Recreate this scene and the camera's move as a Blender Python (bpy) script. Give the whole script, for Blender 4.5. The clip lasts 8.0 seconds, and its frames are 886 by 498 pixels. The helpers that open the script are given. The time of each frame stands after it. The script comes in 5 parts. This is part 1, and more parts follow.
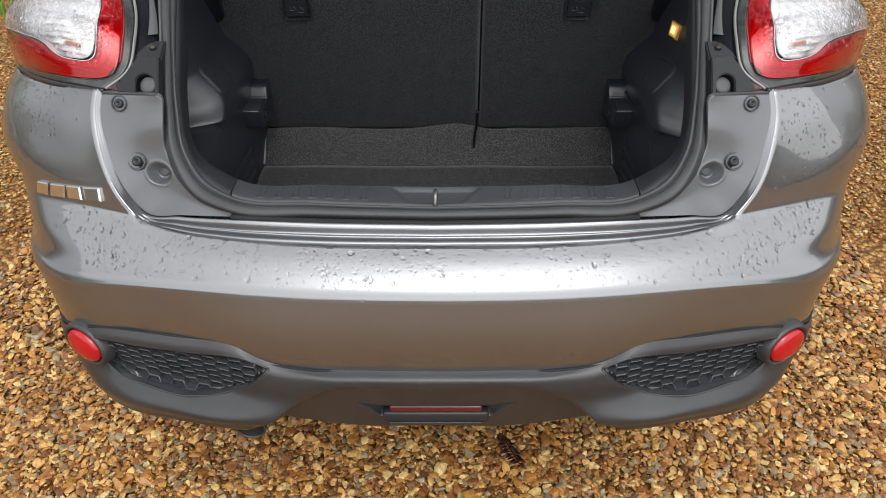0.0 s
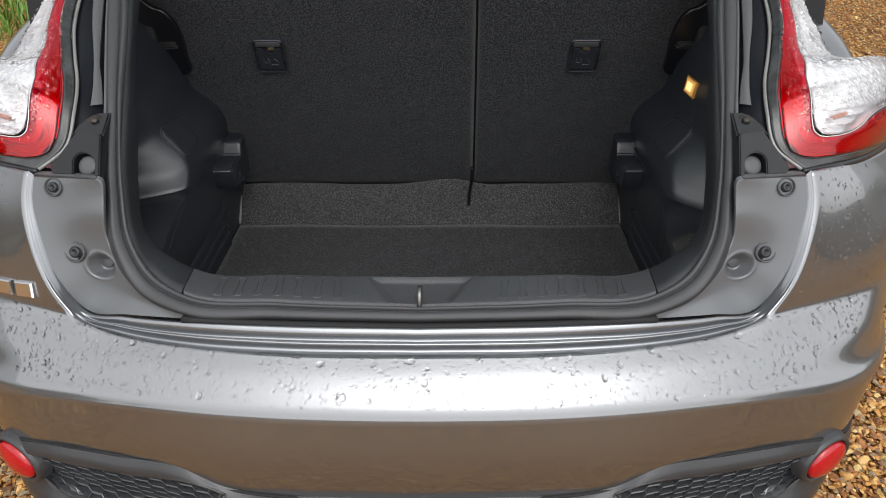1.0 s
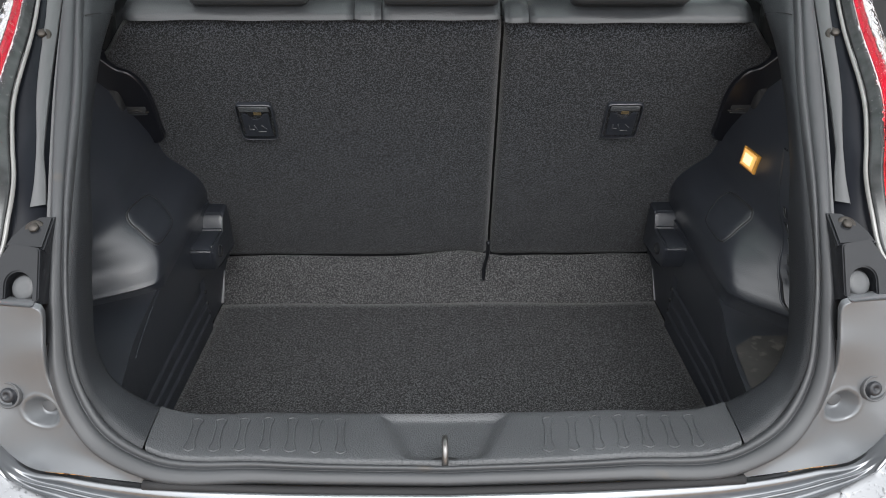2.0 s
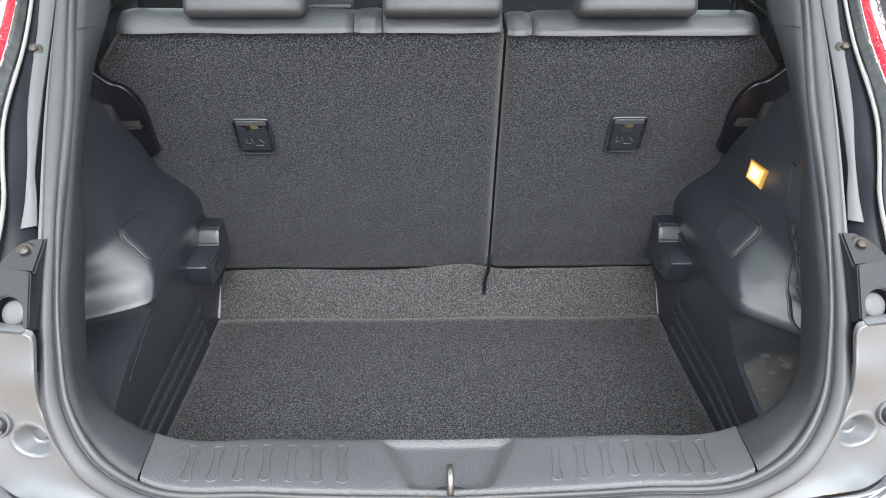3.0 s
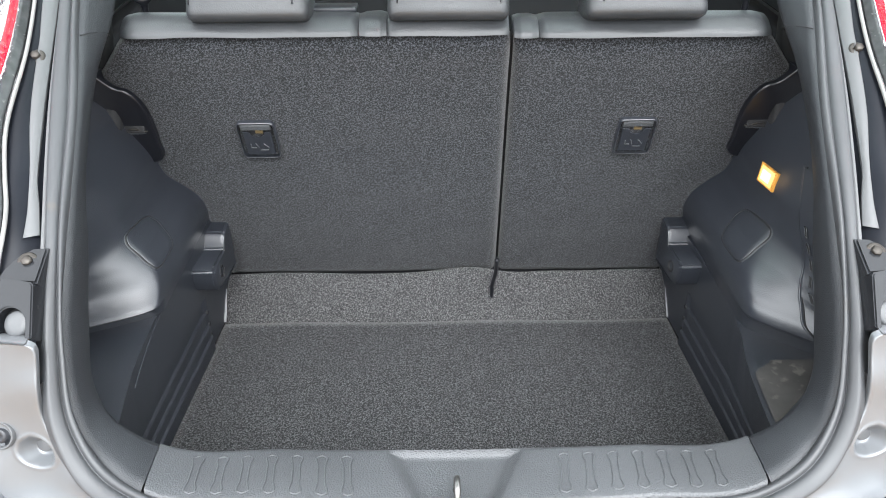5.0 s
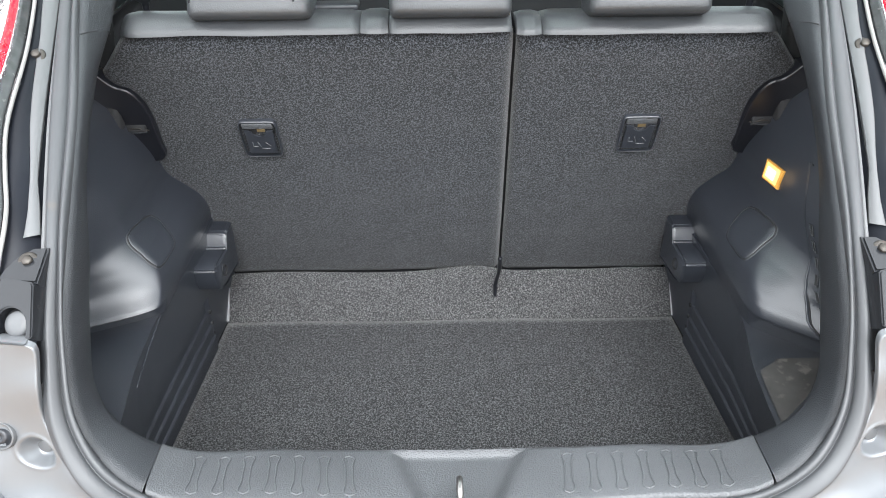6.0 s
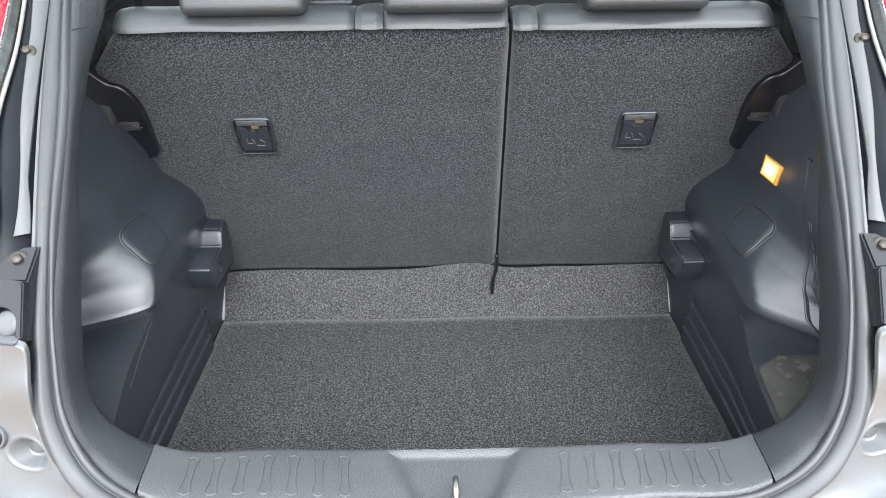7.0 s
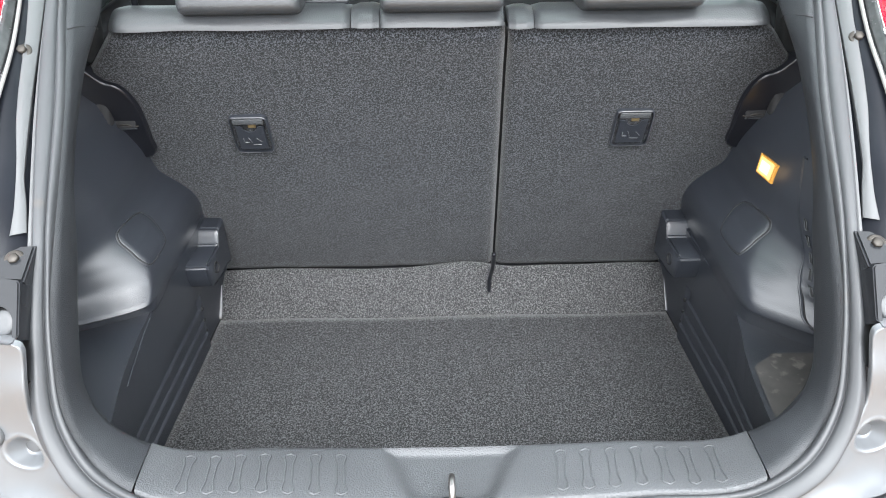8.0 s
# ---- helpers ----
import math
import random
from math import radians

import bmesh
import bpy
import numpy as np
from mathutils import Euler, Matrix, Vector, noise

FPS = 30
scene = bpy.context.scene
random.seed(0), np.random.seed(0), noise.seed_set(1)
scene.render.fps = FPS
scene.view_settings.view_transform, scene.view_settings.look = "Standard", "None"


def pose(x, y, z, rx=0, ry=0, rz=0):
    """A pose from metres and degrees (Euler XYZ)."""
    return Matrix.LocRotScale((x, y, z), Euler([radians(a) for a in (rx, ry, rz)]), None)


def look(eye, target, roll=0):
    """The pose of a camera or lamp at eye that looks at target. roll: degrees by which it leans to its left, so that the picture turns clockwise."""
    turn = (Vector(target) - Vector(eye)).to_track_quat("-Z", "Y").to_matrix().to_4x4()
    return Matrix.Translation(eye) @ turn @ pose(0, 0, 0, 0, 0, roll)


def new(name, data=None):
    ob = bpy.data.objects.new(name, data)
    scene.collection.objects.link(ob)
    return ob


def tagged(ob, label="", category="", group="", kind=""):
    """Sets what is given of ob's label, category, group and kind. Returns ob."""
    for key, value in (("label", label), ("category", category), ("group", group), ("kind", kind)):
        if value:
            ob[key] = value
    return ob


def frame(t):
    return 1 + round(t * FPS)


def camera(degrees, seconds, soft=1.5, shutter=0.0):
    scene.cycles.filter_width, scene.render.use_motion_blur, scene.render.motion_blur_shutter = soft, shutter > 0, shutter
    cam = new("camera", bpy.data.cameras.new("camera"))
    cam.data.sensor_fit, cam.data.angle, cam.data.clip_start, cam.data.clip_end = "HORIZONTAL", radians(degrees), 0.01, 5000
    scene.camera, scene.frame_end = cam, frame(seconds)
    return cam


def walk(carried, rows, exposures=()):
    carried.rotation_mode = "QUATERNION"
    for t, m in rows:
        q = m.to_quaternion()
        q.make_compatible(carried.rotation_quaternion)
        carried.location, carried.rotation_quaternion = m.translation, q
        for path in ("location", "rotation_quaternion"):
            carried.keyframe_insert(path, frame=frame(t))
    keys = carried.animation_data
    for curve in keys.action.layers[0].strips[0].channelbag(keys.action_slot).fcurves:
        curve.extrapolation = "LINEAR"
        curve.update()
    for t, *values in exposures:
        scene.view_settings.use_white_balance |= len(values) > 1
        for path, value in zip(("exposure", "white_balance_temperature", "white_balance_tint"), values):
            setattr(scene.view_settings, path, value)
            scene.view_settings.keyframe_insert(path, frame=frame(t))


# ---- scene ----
cam = camera(62.8, 8.0, 1.0)
METRES, EYE, TILT, LEAN, TURN = 0.5616, 1.43, -36.0, 0.0, 0.0
ROWS = [
    (0.0, 0.0, 0.0, 0.0, -0.0, 0.0, -0.0),
    (0.5, -0.0104, 0.0626, 0.0588, -0.04, 0.22, -0.01),
    (1.0, 0.0398, 0.2904, 0.2371, 0.1, 0.95, 0.01),
    (1.5, 0.0558, 0.4862, 0.3909, -0.1, 1.57, 0.1),
    (2.0, -0.0427, 0.6593, 0.4975, -0.72, 2.09, 0.33),
    (3.5, -0.0593, 0.7017, 0.5456, -1.29, 2.34, 0.58),
    (4.0, -0.059, 0.7145, 0.5532, -1.04, 2.25, 0.58),
    (4.5, -0.0573, 0.7189, 0.5586, -0.74, 2.18, 0.6),
    (6.0, -0.0514, 0.7322, 0.5605, -0.12, 2.02, 0.81),
    (6.5, -0.0487, 0.7425, 0.5619, -0.16, 1.9, 0.89),
    (7.0, -0.0456, 0.748, 0.562, -0.25, 1.79, 0.96),
    (7.5, -0.0435, 0.7462, 0.5622, -0.33, 1.7, 1.02),
    (8.0, -0.0412, 0.7449, 0.5622, -0.4, 1.66, 1.06),
]
BETWEEN = [
    (0.7, look((0.011, -0.804, 1.438), (0.014, 0.823, 0.275), 0.2)),
    (1.2, look((0.042, -0.623, 1.447), (0.044, 1.018, 0.303), 0.2)),
    (1.7, look((0.025, -0.502, 1.449), (0.036, 1.148, 0.319), 0.2)),
    (2.2, look((-0.020, -0.415, 1.435), (0.002, 1.250, 0.327), 0.1)),
]
START = pose(0.0125, -0.90, EYE, TILT, LEAN, TURN)
PATH = [(t, START @ pose(METRES * x, METRES * y, METRES * z, 90 + pitch, roll, yaw)) for t, x, y, z, yaw, pitch, roll in ROWS]
EXPOSURES = [(0.0, 0.55, 6500, 10), (1.3, 0.5, 6450, 10), (2.2, 1.5, 6350, 9), (3.3, 2.35, 6250, 8), (6.0, 2.45, 6225, 8), (8.0, 2.6, 6200, 8)]
walk(cam, sorted(PATH + BETWEEN, key=lambda row: row[0]), EXPOSURES)


# ---------- world, sun ----------
world = bpy.data.worlds.new("overcast_sky")
scene.world = world
world.use_nodes = True
wn, wl = world.node_tree.nodes, world.node_tree.links
sky = wn.new("ShaderNodeTexSky")
sky.sky_type, sky.sun_disc = "NISHITA", False
sky.sun_elevation, sky.sun_rotation = radians(58), radians(170)
sky.air_density, sky.dust_density = 1.0, 4.0
soften = wn.new("ShaderNodeHueSaturation")
soften.inputs["Saturation"].default_value = 0.12
wl.new(sky.outputs["Color"], soften.inputs["Color"])
wl.new(soften.outputs["Color"], wn["Background"].inputs["Color"])
wn["Background"].inputs["Strength"].default_value = 0.15

sun = new("sun", bpy.data.lights.new("sun", "SUN"))
sun.data.energy, sun.data.angle, sun.data.color = 1.5, radians(165), (1.0, 0.985, 0.97)
sun.matrix_basis = look((0.6, -2.8, 3.0), (0, 0, 0))


# ---------- materials ----------
def mat(name, color, rough=0.5, metal=0.0, coat=0.0, var=0.12, var_scale=6.0, grain=0.0, grain_scale=300.0, bump=0.0,
        bump_scale=300.0, spec=0.5, stain=None, stain_at=0.6):
    """A plain surface with two scales of colour change, a fine relief and wear in the gloss."""
    m = bpy.data.materials.new(name)
    m.use_nodes = True
    n, l = m.node_tree.nodes, m.node_tree.links
    b = n["Principled BSDF"]
    b.inputs["Roughness"].default_value, b.inputs["Metallic"].default_value = rough, metal
    b.inputs["Coat Weight"].default_value, b.inputs["Coat Roughness"].default_value = coat, 0.04
    b.inputs["Specular IOR Level"].default_value = spec
    co = n.new("ShaderNodeTexCoord")
    big = n.new("ShaderNodeTexNoise")
    big.inputs["Scale"].default_value, big.inputs["Detail"].default_value = var_scale, 5.0
    l.new(co.outputs["Object"], big.inputs["Vector"])
    fine = n.new("ShaderNodeTexNoise")
    fine.inputs["Scale"].default_value, fine.inputs["Detail"].default_value = grain_scale, 2.0
    l.new(co.outputs["Object"], fine.inputs["Vector"])
    add = n.new("ShaderNodeMath")
    add.operation = "MULTIPLY_ADD"
    l.new(fine.outputs["Fac"], add.inputs[0])
    add.inputs[1].default_value = grain
    l.new(big.outputs["Fac"], add.inputs[2])
    ramp = n.new("ShaderNodeMapRange")
    ramp.inputs["From Min"].default_value = 0.3 + grain * 0.5
    ramp.inputs["From Max"].default_value = 0.7 + grain * 0.5
    ramp.inputs["To Min"].default_value, ramp.inputs["To Max"].default_value = 1 - var, 1 + var
    ramp.clamp = False
    l.new(add.outputs[0], ramp.inputs["Value"])
    mul = n.new("ShaderNodeVectorMath")
    mul.operation = "SCALE"
    mul.inputs[0].default_value = color
    l.new(ramp.outputs[0], mul.inputs["Scale"])
    out = mul.outputs[0]
    if stain:
        sn = n.new("ShaderNodeTexNoise")
        sn.inputs["Scale"].default_value, sn.inputs["Detail"].default_value = var_scale * 2.3, 8.0
        l.new(co.outputs["Object"], sn.inputs["Vector"])
        sr = n.new("ShaderNodeMapRange")
        sr.inputs["From Min"].default_value, sr.inputs["From Max"].default_value = stain_at, stain_at + 0.12
        l.new(sn.outputs["Fac"], sr.inputs["Value"])
        mx = n.new("ShaderNodeMix")
        mx.data_type = "RGBA"
        mx.inputs["B"].default_value = (*stain, 1)
        l.new(sr.outputs[0], mx.inputs["Factor"])
        l.new(out, mx.inputs["A"])
        out = mx.outputs["Result"]
    l.new(out, b.inputs["Base Color"])
    rr = n.new("ShaderNodeMapRange")
    rr.inputs["To Min"].default_value, rr.inputs["To Max"].default_value = rough * 0.85, min(1.0, rough * 1.15)
    l.new(big.outputs["Fac"], rr.inputs["Value"])
    l.new(rr.outputs[0], b.inputs["Roughness"])
    if bump:
        bt = n.new("ShaderNodeTexNoise")
        bt.inputs["Scale"].default_value, bt.inputs["Detail"].default_value = bump_scale, 3.0
        l.new(co.outputs["Object"], bt.inputs["Vector"])
        bp = n.new("ShaderNodeBump")
        bp.inputs["Strength"].default_value, bp.inputs["Distance"].default_value = bump, 0.001
        l.new(bt.outputs["Fac"], bp.inputs["Height"])
        l.new(bp.outputs["Normal"], b.inputs["Normal"])
    return m


def carpet(name, dark, light, scale):
    """Needle-felt: salt-and-pepper fibres in dark grey."""
    m = mat(name, dark, 0.95, var=0.10, var_scale=4.0, bump=0.25, bump_scale=scale * 1.3, spec=0.12)
    n, l = m.node_tree.nodes, m.node_tree.links
    b = n["Principled BSDF"]
    base = b.inputs["Base Color"].links[0].from_socket
    co = n.new("ShaderNodeTexCoord")
    sp = n.new("ShaderNodeTexNoise")
    sp.inputs["Scale"].default_value, sp.inputs["Detail"].default_value, sp.inputs["Roughness"].default_value = scale, 2.4, 0.85
    turn = n.new("ShaderNodeMapping")
    turn.inputs["Rotation"].default_value = (0.62, 0.47, 0.31)
    l.new(co.outputs["Object"], turn.inputs["Vector"])
    l.new(turn.outputs["Vector"], sp.inputs["Vector"])
    r = n.new("ShaderNodeMapRange")
    r.inputs["From Min"].default_value, r.inputs["From Max"].default_value = 0.460, 0.640
    l.new(sp.outputs["Fac"], r.inputs["Value"])
    mx = n.new("ShaderNodeMix")
    mx.data_type = "RGBA"
    mx.inputs["B"].default_value = (*light, 1)
    l.new(r.outputs[0], mx.inputs["Factor"])
    l.new(base, mx.inputs["A"])
    l.new(mx.outputs["Result"], b.inputs["Base Color"])
    b.inputs["Sheen Weight"].default_value = 0.15
    b.inputs["Sheen Roughness"].default_value = 0.6
    return m


def clear(name, color, rough=0.02, ior=1.45, bump=0.0, bump_scale=60.0):
    m = bpy.data.materials.new(name)
    m.use_nodes = True
    n, l = m.node_tree.nodes, m.node_tree.links
    b = n["Principled BSDF"]
    b.inputs["Base Color"].default_value = (*color, 1)
    b.inputs["Roughness"].default_value = rough
    b.inputs["IOR"].default_value = ior
    b.inputs["Transmission Weight"].default_value = 1.0
    if bump:
        co = n.new("ShaderNodeTexCoord")
        bt = n.new("ShaderNodeTexNoise")
        bt.inputs["Scale"].default_value, bt.inputs["Detail"].default_value = bump_scale, 3.0
        bp = n.new("ShaderNodeBump")
        bp.inputs["Strength"].default_value, bp.inputs["Distance"].default_value = bump, 0.004
        l.new(co.outputs["Object"], bt.inputs["Vector"])
        l.new(bt.outputs["Fac"], bp.inputs["Height"])
        l.new(bp.outputs["Normal"], b.inputs["Normal"])
    return m


PAINT = mat("grey_metallic_paint", (0.182, 0.190, 0.200), 0.30, 0.90, 1.0, var=0.04, var_scale=3.0, grain=0.5, grain_scale=2500)
PAINT.node_tree.nodes["Principled BSDF"].inputs["Coat IOR"].default_value = 2.0
PAINT.node_tree.nodes["Principled BSDF"].inputs["Coat Roughness"].default_value = 0.03
PAINT_EDGE = mat("grey_edge_paint", (0.235, 0.245, 0.258), 0.30, 0.85, 0.6, var=0.06, var_scale=9.0, stain=(0.16, 0.15, 0.14), stain_at=0.70)
PAINT_IN = mat("grey_paint_unpolished", (0.130, 0.137, 0.145), 0.40, 0.45, 0.25, var=0.06, var_scale=8.0, stain=(0.12, 0.11, 0.10), stain_at=0.68)
CLADDING = mat("grey_textured_plastic", (0.025, 0.0265, 0.029), 0.40, coat=0.15, var=0.12, var_scale=12, bump=0.25, bump_scale=900,
               stain=(0.045, 0.043, 0.041), stain_at=0.66)
GRILLE = mat("black_grille_plastic", (0.034, 0.036, 0.039), 0.20, spec=0.8, var=0.2, var_scale=20)
SILLTRIM = mat("dusty_grained_plastic", (0.056, 0.059, 0.063), 0.45, var=0.10, var_scale=9, bump=1.0, bump_scale=520,
               stain=(0.085, 0.086, 0.088), stain_at=0.68)
TRIM = mat("charcoal_grained_plastic", (0.020, 0.022, 0.025), 0.50, spec=0.45, var=0.08, var_scale=9, bump=0.7, bump_scale=820,
           stain=(0.055, 0.056, 0.058), stain_at=0.70)
SIDE = mat("charcoal_side_plastic", (0.0205, 0.0230, 0.0290), 0.35, spec=0.85, var=0.10, var_scale=7, bump=0.30, bump_scale=700,
           stain=(0.06, 0.06, 0.062), stain_at=0.72)
SCUFFED = mat("scuffed_plastic", (0.055, 0.052, 0.050), 0.5, var=0.35, var_scale=25, stain=(0.115, 0.105, 0.098), stain_at=0.56)
RUBBER = mat("grey_rubber_seal", (0.034, 0.036, 0.039), 0.52, var=0.12, var_scale=10, stain=(0.05, 0.045, 0.04), stain_at=0.66)
# near-black for gaps and holes, also for added pieces that stand in for shade
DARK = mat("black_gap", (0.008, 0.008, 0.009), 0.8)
BLACKPL = mat("black_plastic", (0.018, 0.0195, 0.023), 0.38, spec=0.40, var=0.12, bump=0.2, bump_scale=900)
SEATFELT = carpet("seatback_felt", (0.0012, 0.0014, 0.0018), (0.063, 0.0665, 0.0765), 400)
FLOORFELT = carpet("boot_floor_felt", (0.0018, 0.0020, 0.0023), (0.089, 0.090, 0.096), 355)
RAMPFELT = carpet("ramp_felt", (0.019, 0.0192, 0.020), (0.140, 0.139, 0.141), 400)
LEATHER = mat("grey_leather", (0.030, 0.032, 0.0345), 0.38, var=0.10, var_scale=9, bump=0.35, bump_scale=500, stain=(0.075, 0.075, 0.073), stain_at=0.7)
STEEL = mat("zinc_steel", (0.055, 0.050, 0.045), 0.5, 0.8, var=0.3, var_scale=40)
BRIGHTSTEEL = mat("worn_bright_steel", (0.19, 0.185, 0.18), 0.32, 0.9, var=0.25, var_scale=60)
CHROME = mat("chrome", (0.75, 0.75, 0.76), 0.10, 1.0, var=0.05)
SILVER = mat("reflector_silver", (0.80, 0.80, 0.81), 0.24, 0.55, var=0.06, var_scale=30)
CAPGREY = mat("grey_cap", (0.055, 0.057, 0.060), 0.5, var=0.15, var_scale=60)
DARKRED = mat("dark_red_lamp", (0.085, 0.008, 0.012), 0.15, 0.0, 0.4, var=0.1, var_scale=80)
RED = mat("red_reflector", (0.36, 0.003, 0.008), 0.20, 0.0, 0.25, var=0.1, var_scale=80, bump=0.3, bump_scale=400)
REDBACK = mat("red_tinted_reflector", (0.72, 0.10, 0.12), 0.35, 0.4, var=0.08, var_scale=40)
REDLENS = clear("red_lens", (0.62, 0.003, 0.022), 0.05, 1.49, 0.05, 90)
PALERIM = mat("pale_clear_plastic", (0.17, 0.17, 0.165), 0.16, 0.0, 0.5, var=0.1, var_scale=30)
BRACKET = mat("dark_bracket_plastic", (0.013, 0.014, 0.016), 0.22, spec=0.30, var=0.15, var_scale=14, stain=(0.06, 0.058, 0.055), stain_at=0.69)
PAINT_STRIP = mat("grey_matt_paint", (0.080, 0.082, 0.085), 0.5, 0.15, var=0.06, var_scale=9.0, stain=(0.13, 0.12, 0.11), stain_at=0.70)
SMOKED = mat("smoked_lamp_edge", (0.035, 0.037, 0.038), 0.25, var=0.3, var_scale=60, stain=(0.12, 0.12, 0.12), stain_at=0.66)
FILM = mat("dark_film", (0.008, 0.009, 0.012), 0.36, spec=0.12, var=0.2, var_scale=10, stain=(0.035, 0.035, 0.038), stain_at=0.70)
CLEARLENS = clear("clear_lens", (0.96, 0.97, 0.97), 0.03, 1.49, 0.12, 120)
WATER = clear("water", (1, 1, 1), 0.0, 1.33)
GLASS = clear("side_glass", (0.65, 0.75, 0.72), 0.0, 1.1)
LATCH = mat("black_latch_plastic", (0.007, 0.0075, 0.010), 0.34, spec=0.5, var=0.15)
YELLOW = mat("yellow_tab", (0.13, 0.095, 0.045), 0.5)
PALEFELT = mat("pale_felt_edge", (0.30, 0.30, 0.31), 0.7, var=0.15, var_scale=60)
CABIN = mat("dark_cabin", (0.011, 0.0115, 0.014), 0.7, var=0.1)


def glow(name, color, strength):
    m = bpy.data.materials.new(name)
    m.use_nodes = True
    b = m.node_tree.nodes["Principled BSDF"]
    b.inputs["Base Color"].default_value = (0.35, 0.22, 0.09, 1)
    b.inputs["Emission Color"].default_value, b.inputs["Emission Strength"].default_value = (*color, 1), strength
    return m


LAMPGLOW, BULBGLOW = glow("warm_lamp_glow", (1.0, 0.50, 0.13), 0.33), glow("warm_bulb_glow", (1.0, 0.68, 0.27), 0.95)


def stone_mat():
    """Wet flint gravel: each stone its own tan, ochre, brown, cream or grey."""
    m = bpy.data.materials.new("wet_gravel_stones")
    m.use_nodes = True
    n, l = m.node_tree.nodes, m.node_tree.links
    b = n["Principled BSDF"]
    geo = n.new("ShaderNodeNewGeometry")
    r = n.new("ShaderNodeValToRGB")
    r.color_ramp.interpolation = "CONSTANT"
    tones = [(0.287, 0.121, 0.026), (0.403, 0.192, 0.048), (0.193, 0.075, 0.019), (0.497, 0.279, 0.085), (0.129, 0.053, 0.016), (0.343, 0.145, 0.031),
             (0.540, 0.383, 0.152), (0.214, 0.142, 0.069), (0.428, 0.206, 0.046), (0.265, 0.207, 0.117), (0.244, 0.090, 0.021), (0.540, 0.318, 0.103)]
    el = r.color_ramp.elements
    el[0].color = (*tones[0], 1)
    el[1].position, el[1].color = 1 / 12, (*tones[1], 1)
    for i, c in enumerate(tones[2:], 2):
        e = el.new(i / 12)
        e.color = (*c, 1)
    l.new(geo.outputs["Random Per Island"], r.inputs["Fac"])
    co = n.new("ShaderNodeTexCoord")
    ns = n.new("ShaderNodeTexNoise")
    ns.inputs["Scale"].default_value, ns.inputs["Detail"].default_value = 90.0, 5.0
    l.new(co.outputs["Object"], ns.inputs["Vector"])
    mr = n.new("ShaderNodeMapRange")
    mr.inputs["From Min"].default_value, mr.inputs["From Max"].default_value = 0.3, 0.7
    mr.inputs["To Min"].default_value, mr.inputs["To Max"].default_value = 0.65, 1.35
    l.new(ns.outputs["Fac"], mr.inputs["Value"])
    sc = n.new("ShaderNodeVectorMath")
    sc.operation = "SCALE"
    l.new(r.outputs["Color"], sc.inputs[0])
    l.new(mr.outputs[0], sc.inputs["Scale"])
    l.new(sc.outputs[0], b.inputs["Base Color"])
    b.inputs["Roughness"].default_value = 0.45
    return m


def ground_mat():
    """The same gravel seen from farther off, as cells of stone colours with relief and painted shade between them."""
    m = bpy.data.materials.new("gravel_ground")
    m.use_nodes = True
    n, l = m.node_tree.nodes, m.node_tree.links
    b = n["Principled BSDF"]
    co = n.new("ShaderNodeTexCoord")
    v = n.new("ShaderNodeTexVoronoi")
    v.inputs["Scale"].default_value = 62.0
    l.new(co.outputs["Object"], v.inputs["Vector"])
    sep = n.new("ShaderNodeSeparateColor")
    l.new(v.outputs["Color"], sep.inputs["Color"])
    r = n.new("ShaderNodeValToRGB")
    el = r.color_ramp.elements
    el[0].color, el[1].color = (0.15, 0.062, 0.017, 1), (0.56, 0.35, 0.125, 1)
    e = el.new(0.35)
    e.color = (0.33, 0.140, 0.034, 1)
    e = el.new(0.7)
    e.color = (0.44, 0.225, 0.062, 1)
    l.new(sep.outputs["Red"], r.inputs["Fac"])
    # colour darkens towards each cell's rim: shade between stones put into the sheet
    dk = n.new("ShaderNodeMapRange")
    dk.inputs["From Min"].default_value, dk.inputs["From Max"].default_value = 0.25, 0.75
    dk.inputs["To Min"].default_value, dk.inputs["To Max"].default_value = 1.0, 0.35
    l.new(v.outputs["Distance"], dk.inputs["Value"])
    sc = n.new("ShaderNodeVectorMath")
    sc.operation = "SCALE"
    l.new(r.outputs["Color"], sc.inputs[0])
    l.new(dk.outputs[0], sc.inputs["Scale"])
    l.new(sc.outputs[0], b.inputs["Base Color"])
    bp = n.new("ShaderNodeBump")
    bp.invert = True
    bp.inputs["Strength"].default_value, bp.inputs["Distance"].default_value = 1.0, 0.012
    l.new(v.outputs["Distance"], bp.inputs["Height"])
    l.new(bp.outputs["Normal"], b.inputs["Normal"])
    b.inputs["Roughness"].default_value = 0.55
    b.inputs["Specular IOR Level"].default_value = 0.25
    return m


STONE, GROUND = stone_mat(), ground_mat()
GRASS = mat("wet_grass", (0.10, 0.21, 0.03), 0.45, var=0.5, var_scale=14)


# ---------- mesh helpers ----------
def seg(pts, k):
    """A smooth line through pts, k steps from point to point."""
    p = np.array(pts, float)
    d = np.maximum(np.linalg.norm(np.diff(p, axis=0), axis=1), 1e-6)
    slope = np.diff(p, axis=0) / d[:, None]
    tan = np.empty_like(p)
    tan[0], tan[-1] = slope[0], slope[-1]
    tan[1:-1] = (slope[:-1] * d[1:, None] + slope[1:] * d[:-1, None]) / (d[:-1] + d[1:])[:, None]
    out = []
    for i in range(len(p) - 1):
        for j in range(k):
            t = j / k
            out.append(p[i] * (2 * t**3 - 3 * t**2 + 1) + tan[i] * d[i] * (t**3 - 2 * t**2 + t)
                       + p[i + 1] * (3 * t**2 - 2 * t**3) + tan[i + 1] * d[i] * (t**3 - t**2))
    out.append(p[-1])
    return np.array(out)


